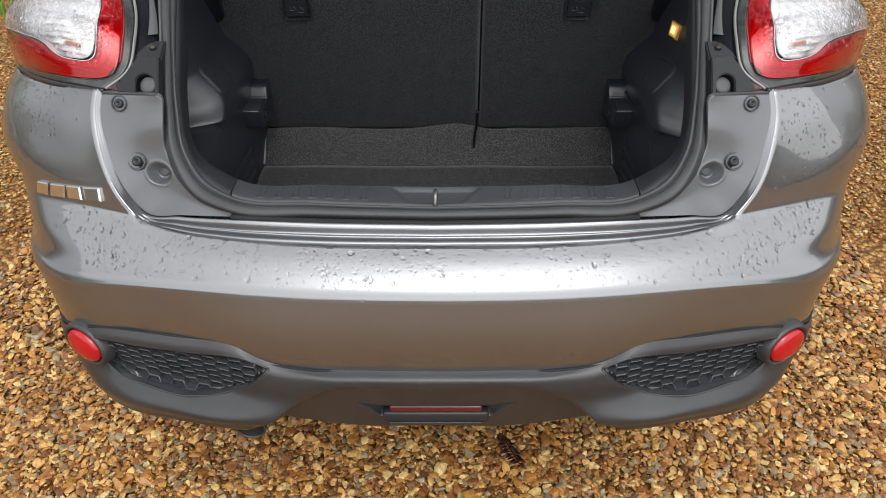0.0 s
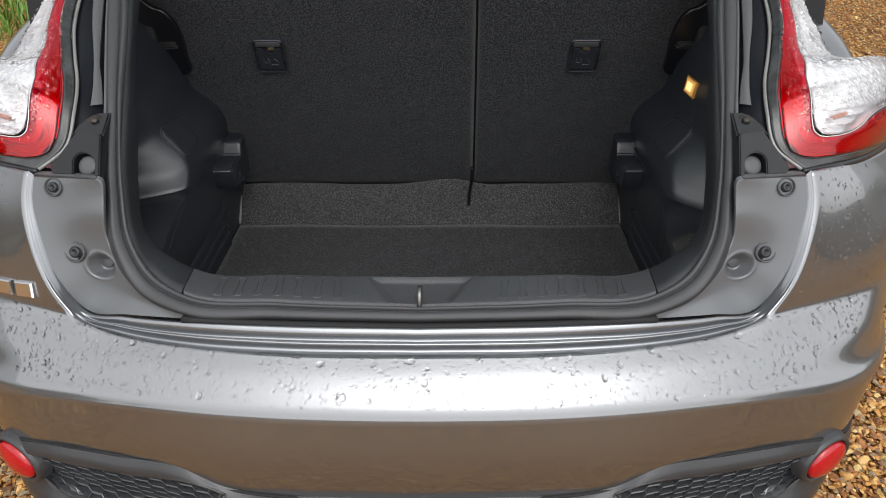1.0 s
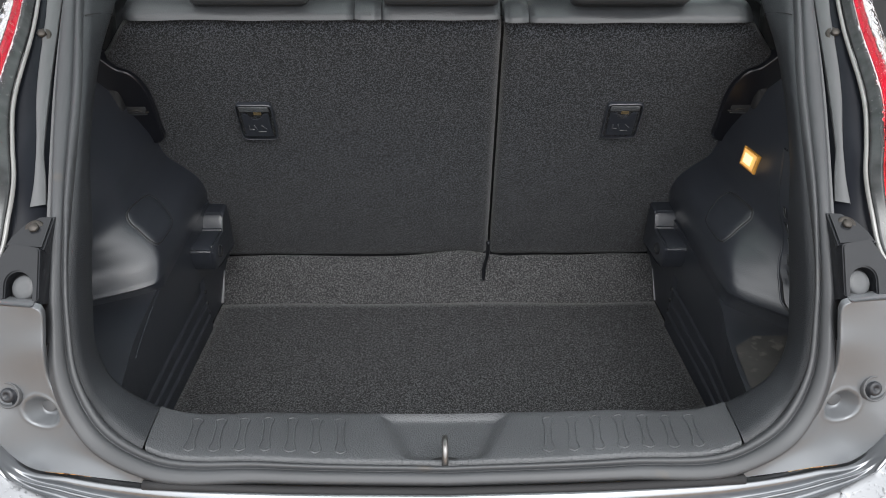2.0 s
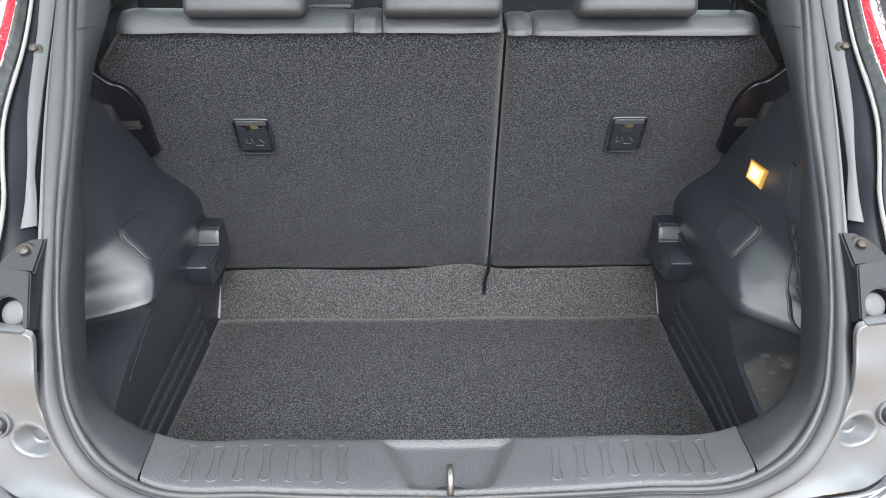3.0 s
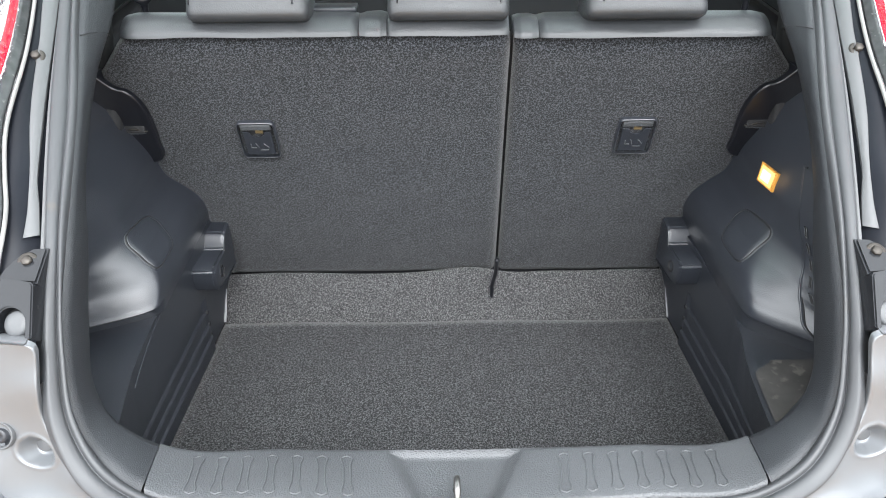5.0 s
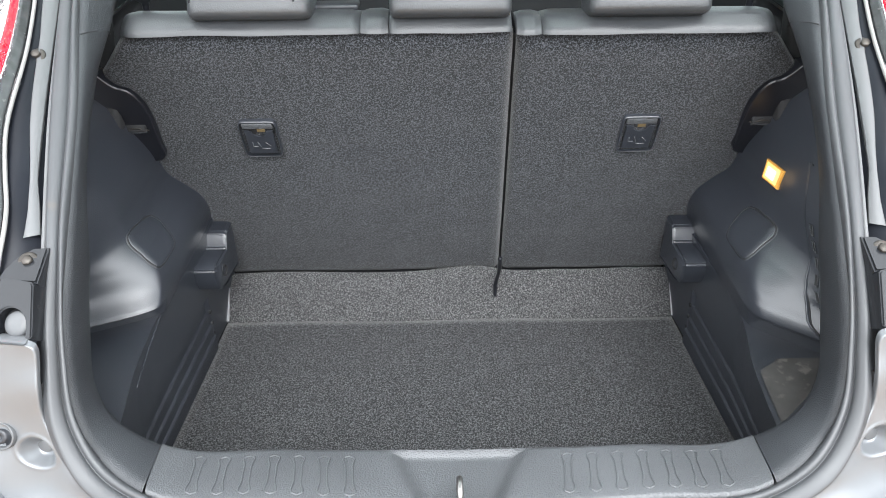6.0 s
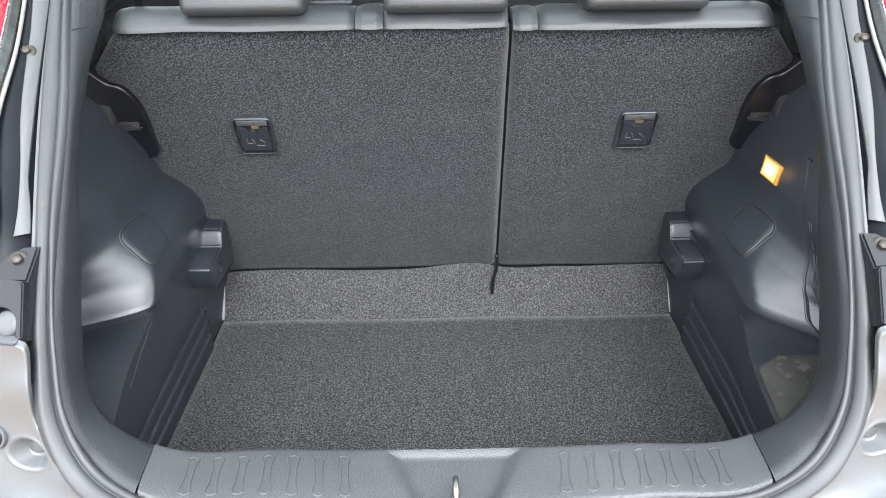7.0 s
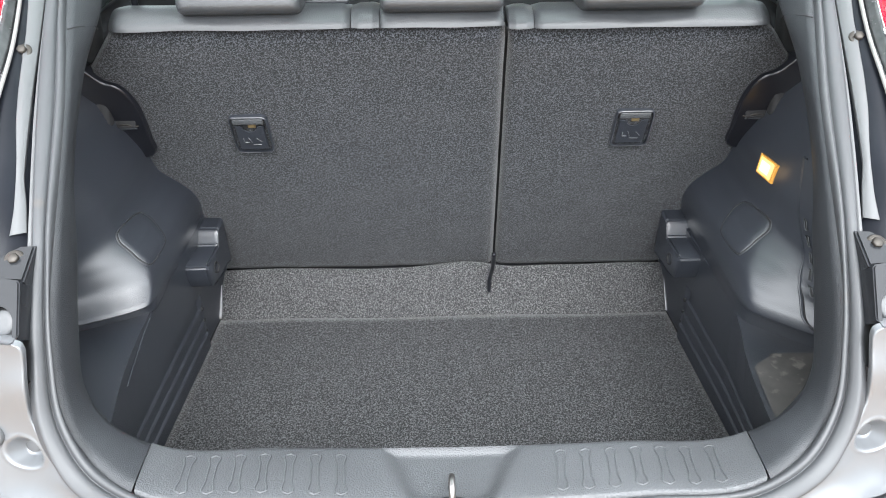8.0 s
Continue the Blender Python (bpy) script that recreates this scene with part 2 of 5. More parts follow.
def even(pts, n, k=12):
    """n points at even steps along the smooth line through pts."""
    q = seg(pts, k)
    s = np.r_[0, np.cumsum(np.linalg.norm(np.diff(q, axis=0), axis=1))]
    return np.stack([np.interp(np.linspace(0, s[-1], n), s, q[:, a]) for a in range(3)], 1)


def across(lines, k):
    """Rows of a surface through lines of equal length."""
    a = np.array(lines)
    return np.stack([seg(a[:, i], k) for i in range(a.shape[1])], 1)


def full(row):
    """A half row from x = 0 outwards, made whole by its mirror image."""
    row = np.array(row)
    return np.concatenate([(row * (-1, 1, 1))[:0:-1], row])


def grid(rows, bm=None):
    bm = bm or bmesh.new()
    rows = [[bm.verts.new(p) for p in r] for r in rows]
    for a, b in zip(rows, rows[1:]):
        for i in range(len(a) - 1):
            bm.faces.new((a[i], a[i + 1], b[i + 1], b[i]))
    return bm


def aim(bm, way):
    """Turn the faces so that on the whole they look along way."""
    bm.normal_update()
    if sum((f.normal * f.calc_area() for f in bm.faces), Vector()).dot(Vector(way)) < 0:
        bmesh.ops.reverse_faces(bm, faces=bm.faces)
    return bm


def flip(bm):
    """The mirror image across x = 0."""
    out = bm.copy()
    for v in out.verts:
        v.co.x = -v.co.x
    bmesh.ops.reverse_faces(out, faces=out.faces)
    return out


def part(name, bm, material, parent=None, label="", smooth=True, thick=0.0):
    me = bpy.data.meshes.new(name)
    for f in bm.faces:
        f.smooth = smooth
    bm.to_mesh(me)
    bm.free()
    me.materials.append(material)
    ob = new(name, me)
    if parent is not None:
        ob.parent = parent
    if label:
        ob["label"] = label
    if thick:
        mod = ob.modifiers.new("thickness", "SOLIDIFY")
        mod.thickness, mod.offset = thick, -1
    return ob


def both(name, bm, material, parent, label="", smooth=True, thick=0.0):
    a = part(name, flip(bm), material, parent, label, smooth, thick)
    return part(name, bm, material, parent, label, smooth, thick), a


def block(size, at=(0, 0, 0), turn=(0, 0, 0), bevel=0.004, steps=2, bm=None, taper=1.0):
    """A bevelled block; taper narrows its top."""
    out = bmesh.new()
    bmesh.ops.create_cube(out, size=1.0)
    for v in out.verts:
        f = taper if v.co.z > 0 else 1.0
        v.co = Vector((v.co.x * size[0] * f, v.co.y * size[1] * f, v.co.z * size[2]))
    if bevel:
        bmesh.ops.bevel(out, geom=list(out.edges), offset=bevel, segments=steps, affect="EDGES", profile=0.6)
    out.transform(pose(*at, *turn))
    if bm is None:
        return out
    me = bpy.data.meshes.new("tmp")
    out.to_mesh(me)
    bm.from_mesh(me)
    bpy.data.meshes.remove(me)
    return bm


def lathe(profile, n=24, m=None, bm=None):
    """A turned shape about z from (radius, height) points."""
    bm = bm or bmesh.new()
    rows = [[(r * math.cos(a), r * math.sin(a), h) for r, h in profile] for a in np.linspace(0, 2 * math.pi, n, endpoint=False)]
    vs = [[bm.verts.new((m or Matrix()) @ Vector(p)) for p in row] for row in rows]
    for i in range(n):
        a, b = vs[i], vs[(i + 1) % n]
        for j in range(len(profile) - 1):
            bm.faces.new((a[j], b[j], b[j + 1], a[j + 1]))
    return bm


def facing(at, way, spin=0):
    """A pose at a point whose z looks along way."""
    return Matrix.Translation(at) @ Vector(way).to_track_quat("Z", "Y").to_matrix().to_4x4() @ pose(0, 0, 0, 0, 0, spin)


def tube(path, radius, n=10, bm=None):
    bm = bm or bmesh.new()
    p = np.array(path)
    rings = []
    for i in range(len(p)):
        t = Vector(p[min(i + 1, len(p) - 1)] - p[max(i - 1, 0)]).normalized()
        m = facing(p[i], t)
        r = radius if np.isscalar(radius) else radius[i]
        rings.append([bm.verts.new(m @ Vector((r * math.cos(a), r * math.sin(a), 0))) for a in np.linspace(0, 2 * math.pi, n, endpoint=False)])
    for a, b in zip(rings, rings[1:]):
        for j in range(n):
            bm.faces.new((a[j], a[(j + 1) % n], b[(j + 1) % n], b[j]))
    bm.faces.new(rings[0][::-1])
    bm.faces.new(rings[-1])
    return bm


def smooth(t):
    t = np.clip(t, 0, 1)
    return t * t * (3 - 2 * t)


def inside(px, pz, poly):
    """Signed distance into a polygon of (x, z): positive within."""
    best, odd = 1e9, False
    for (x0, z0), (x1, z1) in zip(poly, poly[1:] + poly[:1]):
        dx, dz = x1 - x0, z1 - z0
        t = min(1, max(0, ((px - x0) * dx + (pz - z0) * dz) / (dx * dx + dz * dz)))
        best = min(best, math.hypot(px - x0 - t * dx, pz - z0 - t * dz))
        if (z0 > pz) != (z1 > pz) and px < x0 + (pz - z0) / dz * dx:
            odd = not odd
    return best if odd else -best


# ---------- the ground ----------
def ground_sheet():
    bm = bmesh.new()
    bmesh.ops.create_grid(bm, x_segments=80, y_segments=80, size=400)
    for v in bm.verts:
        v.co.z = -0.009
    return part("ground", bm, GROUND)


tagged(ground_sheet(), "wet golden-brown flint gravel drive", "gravel", kind="structure")


def rocks(spots, sizes, seed, fine):
    """Many small stones in one mesh: warped balls, each turned, flattened and sunk a little."""
    rng = np.random.default_rng(seed)
    base = bmesh.new()
    bmesh.ops.create_icosphere(base, subdivisions=fine, radius=1.0)
    v0 = np.array([v.co for v in base.verts])
    f0 = np.array([[v.index for v in f.verts] for f in base.faces])
    base.free()
    shapes = []
    for i in range(14):
        w = v0.copy()
        for _ in range(10):
            d = rng.normal(size=3)
            d /= np.linalg.norm(d)
            cut = rng.uniform(0.40, 0.72)
            h = w @ d - cut
            w -= np.where(h > 0, h * 0.97, 0)[:, None] * d
        shapes.append(w * rng.uniform(0.75, 1.25, 3))
    verts, faces, nv = [], [], len(v0)
    for i, ((x, y, z), s) in enumerate(zip(spots, sizes)):
        q = Euler(rng.uniform(-0.45, 0.45, 2).tolist() + [rng.uniform(0, 6.3)]).to_matrix()
        w = shapes[rng.integers(14)] * (s * rng.uniform(0.9, 1.35), s * rng.uniform(0.75, 1.0), s * rng.uniform(0.30, 0.52))
        verts.append(w @ np.array(q).T + (x, y, z))
        faces.append(f0 + i * nv)
    verts, faces = np.concatenate(verts), np.concatenate(faces)
    me = bpy.data.meshes.new("gravel")
    me.vertices.add(len(verts))
    me.vertices.foreach_set("co", verts.ravel())
    me.loops.add(faces.size)
    me.loops.foreach_set("vertex_index", faces.ravel().astype(np.int32))
    me.polygons.add(len(faces))
    me.polygons.foreach_set("loop_start", np.arange(0, faces.size, 3, dtype=np.int32))
    me.update(calc_edges=True)
    me.polygons.foreach_set("use_smooth", np.full(len(faces), fine == 1))
    me.materials.append(STONE)
    return new("gravel", me)


def gravel():
    """Stones near the bumper in full, those along the car's sides in a coarser shape."""
    rng = np.random.default_rng(4)
    near, far = ([], []), ([], [])
    step = 0.0118
    for gx in np.arange(-1.4, 1.4, step):
        for gy in np.arange(0.06, 1.15, step):
            if gy > 0.52 and abs(gx) < 0.74 or abs(gx) > 1.02 + 0.5 * gy:
                continue
            near[0].append((gx + rng.normal(0, 0.005), gy + rng.normal(0, 0.005), rng.uniform(-0.006, 0.003)))
            near[1].append(min(0.0096 * rng.lognormal(0, 0.34), 0.019))
    step = 0.0150
    for gx in np.arange(-1.3, 1.3, step):
        for gy in np.arange(0.06, 0.55, step):
            if abs(gx) < 1.0 + 0.4 * gy:
                near[0].append((gx + rng.normal(0, 0.006), gy + rng.normal(0, 0.006), rng.uniform(-0.004, 0.004)))
                near[1].append(0.0052 * rng.lognormal(0, 0.30))
    step = 0.0200
    for gy in np.arange(1.15, 4.9, step):
        for gx in np.arange(0.80, 1.05 + 0.52 * gy, step):
            for s in (-1, 1):
                if s < 0 and gy > 3.3 and gx > 2.5:
                    continue
                far[0].append((s * gx + rng.normal(0, 0.007), gy + rng.normal(0, 0.007), rng.uniform(-0.008, 0.003)))
                far[1].append(min(0.0098 * rng.lognormal(0, 0.28), 0.02))
    return rocks(*near, 7, 2), rocks(*far, 8, 1)


for heap in gravel():
    tagged(heap, "loose wet flint stones in tan, ochre and grey", "gravel", kind="stuff")


def grass():
    """Blades on the verge past the drive."""
    rng = np.random.default_rng(11)
    bm = bmesh.new()
    for _ in range(5200):
        x, y = rng.uniform(-4.6, -2.3), rng.uniform(3.2, 7.0)
        edge = -2.45 - 0.10 * math.sin(y * 3.1) - 0.35 * max(0, 3.9 - y)
        if x > edge + rng.normal(0, 0.05):
            continue
        h, a, w = rng.uniform(0.06, 0.17), rng.uniform(0, 6.3), rng.uniform(0.004, 0.008)
        lean = rng.uniform(0.02, 0.11)
        dx, dy = math.cos(a), math.sin(a)
        p = [(x - dy * w, y + dx * w, -0.01), (x + dy * w, y - dx * w, -0.01),
             (x + dx * lean * 0.4 + dy * w * 0.7, y + dy * lean * 0.4 - dx * w * 0.7, h * 0.6),
             (x + dx * lean * 0.4 - dy * w * 0.7, y + dy * lean * 0.4 + dx * w * 0.7, h * 0.6),
             (x + dx * lean, y + dy * lean, h)]
        v = [bm.verts.new(q) for q in p]
        bm.faces.new(v[:4])
        bm.faces.new((v[3], v[2], v[4]))
    return part("grass_verge", bm, GRASS)


tagged(grass(), "rough bright green grass beside the gravel", "grass", kind="stuff")

def dead_leaf():
    """A wet dark red fern-like leaf lying flat on the stones."""
    bm = bmesh.new()
    spine = even([(.158, .280, .012), (.167, .250, .014), (.180, .218, .013), (.200, .178, .010)], 14)
    grid([spine - (.0016, 0, 0), spine + (.0016, 0, 0)], bm)
    rng = np.random.default_rng(5)
    for k in range(1, 13):
        for side in (-1, 1):
            n = .020 * math.sin(math.pi * k / 13.5) + .006
            tip = spine[k] + np.array((side * n, -.010 + rng.normal(0, .003), rng.uniform(-.004, .004)))
            w = np.array((0, .0038, .0))
            mid = (spine[k] + tip) / 2 + np.array((0, 0, .003))
            q = [bm.verts.new(p) for p in (spine[k], mid - w, tip, mid + w)]
            bm.faces.new(q)
    return part("fallen_leaf", aim(bm, (0, 0, 1)), mat("dark_red_leaf", (0.045, 0.010, 0.009), 0.4, var=0.3, var_scale=60), thick=.0008)


tagged(dead_leaf(), "dark red wet fern leaf lying on the gravel", "leaf")

# ---------- the car ----------
car = tagged(new("car"), "grey metallic hatchback car with its boot open, wet with rain", "car")

# outer skin: edge of the tailgate opening, shelf, crest and face of the bumper
K = 8
EDGE = [(0, .037, .755), (.2, .042, .755), (.33, .058, .755), (.438, .085, .756), (.494, .105, .763)]
SHELF = EDGE + [(.61, .149, .758), (.709, .202, .752), (.790, .288, .752), (.824, .45, .76), (.832, .9, .77)]
MID = [(0, .005, .738), (.2, .009, .738), (.33, .022, .737), (.43, .042, .734), (.51, .066, .730), (.62, .108, .718), (.712, .164, .708),
       (.775, .262, .708), (.806, .45, .718), (.815, .9, .73)]
CREST = [(0, -.033, .711), (.2, -.028, .712), (.32, -.014, .711), (.42, .004, .706), (.515, .028, .696), (.622, .066, .675), (.709, .127, .66),
         (.772, .239, .66), (.804, .45, .67), (.815, .9, .68)]
CREST = [(x, y + .013 * (1 - .6 * float(smooth((x - .5) / .25))), z + .009 * (1 - .6 * float(smooth((x - .5) / .25)))) for x, y, z in CREST]
ROLL = [(x * 1.004, y - .0075, z - .007) for x, y, z in CREST]
BREAK = [(x * 1.006, y - .0155, z - .020) for x, y, z in CREST]
FACE = [(0, -0.053, .63), (.2, -0.047, .63), (.30, -0.037, .632), (.39, -0.018, .634), (.50, 0.009, .622), (.612, 0.039, .60), (.694, 0.100, .58),
        (.748, 0.216, .572), (.775, 0.436, .57), (.785, 0.906, .57)]
HEM = [(0, -.060, .566), (.2, -.054, .566), (.285, -.047, .578), (.345, -.036, .602), (.48, -.008, .601), (.60, .026, .582), (.675, .085, .545),
       (.725, .19, .525), (.752, .4, .52), (.765, .9, .52)]
QUARTER = [[(.528, .128, .80), (.628, .171, .80), (.729, .230, .80), (.810, .314, .80), (.847, .48, .80), (.853, .9, .81)],
           [(.550, .160, .86), (.642, .206, .855), (.733, .265, .848), (.816, .358, .842), (.856, .530, .842), (.864, .9, .85)],
           [(.5565, .19, .912), (.646, .238, .905), (.736, .302, .882), (.818, .398, .866), (.857, .560, .868), (.862, .9, .88)],
           [(.550, .208, .945), (.64, .265, .932), (.728, .345, .910), (.806, .437, .888), (.845, .58, .892), (.852, .9, .91)]]


BASE = [(0, -.058, .50), (.2, -.052, .50), (.30, -.042, .50), (.39, -.024, .50), (.50, .003, .50), (.612, .036, .49), (.69, .096, .475), (.744, .21, .47), (.770, .43, .47), (.780, .9, .47)]


def faired(rows, times=40):
    """Rows of points from x = 0 outwards, evened along their length without moving their ends."""
    r = np.array(rows)
    for _ in range(times):
        wide = np.concatenate([r[:, 1:2] * (-1, 1, 1), r], 1)
        r[:, :-1] = .5 * wide[:, 1:-1] + .25 * (wide[:, :-2] + wide[:, 2:])
    return r


def bumper():
    lines = [seg(c, K) for c in (SHELF, MID, CREST, ROLL, BREAK, FACE, BASE)]
    lines[1:] = faired(lines[1:])
    for _ in range(30):
        lines[0][4 * K + 1:-1] = .5 * lines[0][4 * K + 1:-1] + .25 * (lines[0][4 * K:-2] + lines[0][4 * K + 2:])
    top = across(lines[:5], 6)
    side = across(lines[4:], 20)
    hem = seg(HEM, K)
    cols = []
    for i in range(side.shape[1]):
        z = side[:, i, 2]
        at = np.append(np.linspace(z[0], max(hem[i, 2], z[-1] + .010), 18), max(hem[i, 2], z[-1] + .010) - .006)
        cols.append(np.stack([np.interp(-at, -z, side[:, i, a]) for a in range(3)], 1))
    low = np.concatenate([top[:-1], np.stack(cols, 1)])
    hem_row = low[-2].copy()
    bm = grid([full(r) for r in low])
    up = across([lines[0][4 * K:]] + [seg(c, K) for c in QUARTER], 5)
    for _ in range(12):
        up[1:-1, 1:-1] = .5 * up[1:-1, 1:-1] + .125 * (up[:-2, 1:-1] + up[2:, 1:-1] + up[1:-1, :-2] + up[1:-1, 2:])
    grid(up, bm)
    grid([r * (-1, 1, 1) for r in up[::-1]], bm)
    bmesh.ops.remove_doubles(bm, verts=bm.verts, dist=1e-5)
    bmesh.ops.recalc_face_normals(bm, faces=bm.faces)
    return part("rear_bumper", aim(bm, (0, -1, 1)), PAINT, car, "grey metallic painted bumper beaded with rain", thick=0.003), hem_row


bumper_ob, hem_row = bumper()

seam = full(hem_row[:7 * K] + (0, -.001, -.001))
part("bumper_seam", tube(seam, .0026, 6), DARK, bumper_ob, "dark seam under the painted bumper")

# lower bumper of textured plastic with two grille pockets
LOW = [[(0, -.054, .569), (.12, -.053, .569), (.223, -.047, .569), (.28, -.041, .580), (.33, -.033, .604), (.44, -.012, .606), (.55, .016, .597),
        (.64, .056, .566), (.70, .12, .529), (.745, .25, .519)],
       [(0, -.072, .560), (.12, -.071, .560), (.2, -.067, .559), (.27, -.058, .563), (.325, -.043, .592), (.44, -.020, .595), (.55, .008, .586),
        (.64, .048, .555), (.70, .113, .519), (.745, .25, .508)],
       [(0, -.073, .548), (.12, -.072, .548), (.2, -.070, .544), (.28, -.060, .546), (.36, -.040, .56), (.46, -.017, .56), (.56, .012, .555),
        (.64, .049, .535), (.695, .112, .50), (.74, .25, .49)],
       [(0, -.056, .49), (.12, -.056, .49), (.2, -.063, .50), (.28, -.060, .512), (.36, -.034, .502), (.46, -.010, .502), (.56, .020, .502),
        (.64, .050, .495), (.69, .11, .465), (.735, .25, .45)],
       [(0, -.042, .44), (.12, -.044, .44), (.2, -.056, .45), (.28, -.077, .468), (.36, -.073, .467), (.46, -.049, .466), (.56, -.012, .460),
        (.635, .045, .44), (.68, .11, .425), (.725, .25, .41)],
       [(0, -.030, .408), (.12, -.032, .406), (.2, -.045, .416), (.28, -.060, .428), (.36, -.055, .428), (.46, -.032, .424), (.56, .003, .412),
        (.622, .05, .396), (.67, .12, .385), (.71, .25, .375)],
       [(0, .05, .395), (.12, .05, .395), (.2, .05, .40), (.28, .05, .405), (.36, .05, .405), (.46, .06, .40), (.55, .08, .39), (.60, .12, .38),
        (.64, .16, .37), (.67, .27, .37)]]
POCKET = [(.274, .570), (.318, .587), (.405, .586), (.509, .581), (.558, .578), (.598, .566), (.600, .514), (.575, .495), (.507, .488), (.423, .487), (.359, .498), (.316, .524)]
FOG = [(0, .479), (.082, .479), (.136, .487), (.098, .440), (0, .432)]
LOW.insert(5, [(x, y - .003, z + .010) for x, y, z in LOW[5]])
low_rows = across([seg(c, 30) for c in LOW], 18)
low_flat = across([seg(c, 40) for c in LOW], 24).reshape(-1, 3)
low_flat = low_flat[(low_flat[:, 0] < .70) & (low_flat[:, 2] > .40) & (low_flat[:, 1] < .09)]


def skin_y(x, z):
    """Depth of the lower bumper's skin at a place of its front."""
    d = (low_flat[:, 0] - abs(x)) ** 2 + (low_flat[:, 2] - z) ** 2
    d += (low_flat[:, 2] < .42) * (low_flat[:, 1] > 0.03) * 1.0
    i = np.argpartition(d, 8)[:8]
    w = 1 / (d[i] + 1e-6)
    return float((low_flat[i, 1] * w).sum() / w.sum())


def lower_bumper():
    rows = low_rows.copy()
    for r in rows:
        for p in r:
            if p[1] > 0.2 or p[2] < 0.39:
                continue
            # the middle of the skirt lies back behind two proud wings with a slanting crease
            off = (p[0] - .158) * .63 + (p[2] - .549) * .78
            hollow = (1 - smooth(off / .022 + .5)) * smooth((.552 - p[2]) / .02) * smooth((.36 - p[0]) / .03)
            p[1] += hollow * max(0.0, -.074 + .30 * (.552 - p[2]) + .30 * p[0] ** 2 - p[1])
            a = inside(p[0], p[2], POCKET)
            p[1] += 0.026 * smooth((a + 0.001) / 0.004)
            p[1] += 0.013 * smooth((inside(p[0], p[2], FOG) + 0.002) / 0.006)
    bm = grid([full(r) for r in rows])
    return part("lower_bumper", aim(bm, (0, -1, 0)), CLADDING, car, "dark grey textured plastic lower bumper", thick=0.003)


lower_ob = lower_bumper()


def grille(sign):
    """A net of long hexagons set in the pocket."""
    bm = bmesh.new()
    dx, dz = 0.0235, 0.0168
    for i in range(-2, 16):
        for j in range(-1, 8):
            cx, cz = 0.285 + i * dx, 0.500 + j * dz + (dz / 2 if i % 2 else 0) - (i - 6) * 0.0004
            if inside(cx, cz, POCKET) < -0.004 or math.hypot((cx - .619) / .046, (cz - .538) / .036) < 1:
                continue
            hexa = [(-.0155, 0), (-.0095, .0082), (.0095, .0082), (.0155, 0), (.0095, -.0082), (-.0095, -.0082)]
            rings = []
            for f, dy in ((1.0, 0.021), (1.0, 0.008), (0.91, 0.006), (0.78, 0.012), (0.74, 0.022)):
                ring = []
                for hx, hz in hexa:
                    x, z = cx + hx * f, cz + hz * f * (1 if f > 0.95 else 0.92)
                    while inside(x, z, POCKET) < 0.001 and abs(x - .46) + abs(z - .54) > .01:
                        x, z = x + (.46 - x) * .04, z + (.542 - z) * .06
                    ring.append(bm.verts.new((sign * x, skin_y(x, z) + dy, z)))
                rings.append(ring)
            for a, b in zip(rings, rings[1:]):
                for q in range(6):
                    bm.faces.new((a[q], a[(q + 1) % 6], b[(q + 1) % 6], b[q]))
    bmesh.ops.recalc_face_normals(bm, faces=bm.faces)
    ob = part("grille", bm, GRILLE, lower_ob, "black plastic honeycomb grille insert", smooth=False)
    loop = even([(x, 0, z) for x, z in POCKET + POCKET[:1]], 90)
    # added black sheet: paints the shade in the pocket behind the honeycomb
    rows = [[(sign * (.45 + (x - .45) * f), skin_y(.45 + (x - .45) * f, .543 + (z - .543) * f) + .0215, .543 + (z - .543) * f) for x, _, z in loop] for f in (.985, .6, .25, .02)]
    part("grille_shade_sheet", aim(grid(rows), (0, -1, 0)), DARK, ob, "black sheet standing in for the shade behind the grille")
    part("grille_frame", tube([(sign * x, skin_y(x, z) + .002, z) for x, _, z in loop], .0022, 8), CLADDING, ob, "smooth edge round the grille")


def reflector(sign):
    at, way = (sign * .617, .0275, .546), (sign * .50, -1, .12)
    m = facing(at, way)
    sq = pose(0, 0, 0, 0, 0, sign * 14) @ Matrix.Diagonal((1.24, 0.96, 1, 1))
    ob = part("reflector_housing", lathe([(.042, -.022), (.0405, -.007), (.0380, -.0015), (.0350, -.0005), (.0325, -.003), (.031, -.012)], 32, m @ sq), CLADDING, lower_ob)
    part("reflector", lathe([(.0305, -.010), (.0305, -.001), (.027, .003), (.018, .006), (.008, .0075), (0.0001, .008)], 32, m @ sq), RED, ob,
         "round red reflector")


for sg in (1, -1):
    grille(sg)
    reflector(sg)

fy = skin_y(0, .46)
part("fog_lamp", block((.160, .016, .014), (0, fy + .006, .4695), (-8, 0, 0), .004), DARKRED, lower_ob, "dark red fog lamp strip")
bez = part("fog_lamp_bezel", block((.184, .020, .022), (0, fy + .006, .4500), (-8, 0, 0), .005), BLACKPL, lower_ob, "black plastic bezel below the fog lamp")
part("bezel_edge", block((.160, .004, .003), (0, fy - .004, .4395), (0, 0, 0), .001), CLADDING, bez)


def tailpipe():
    a = np.array([(-.351, .03, .352), (-.351, .30, .352)])
    bm = lathe([(.028, .27), (.028, 0), (.0285, -.002), (.0255, -.002), (.025, 0), (.025, .16), (.0001, .16)], 28, facing((-.351, .012, .349), (0, 1, 0.03)))
    return part("tailpipe", bm, mat("sooty_steel", (0.10, 0.095, 0.09), 0.5, 0.8, var=0.3, var_scale=30), car, "short round steel tailpipe")


tailpipe()

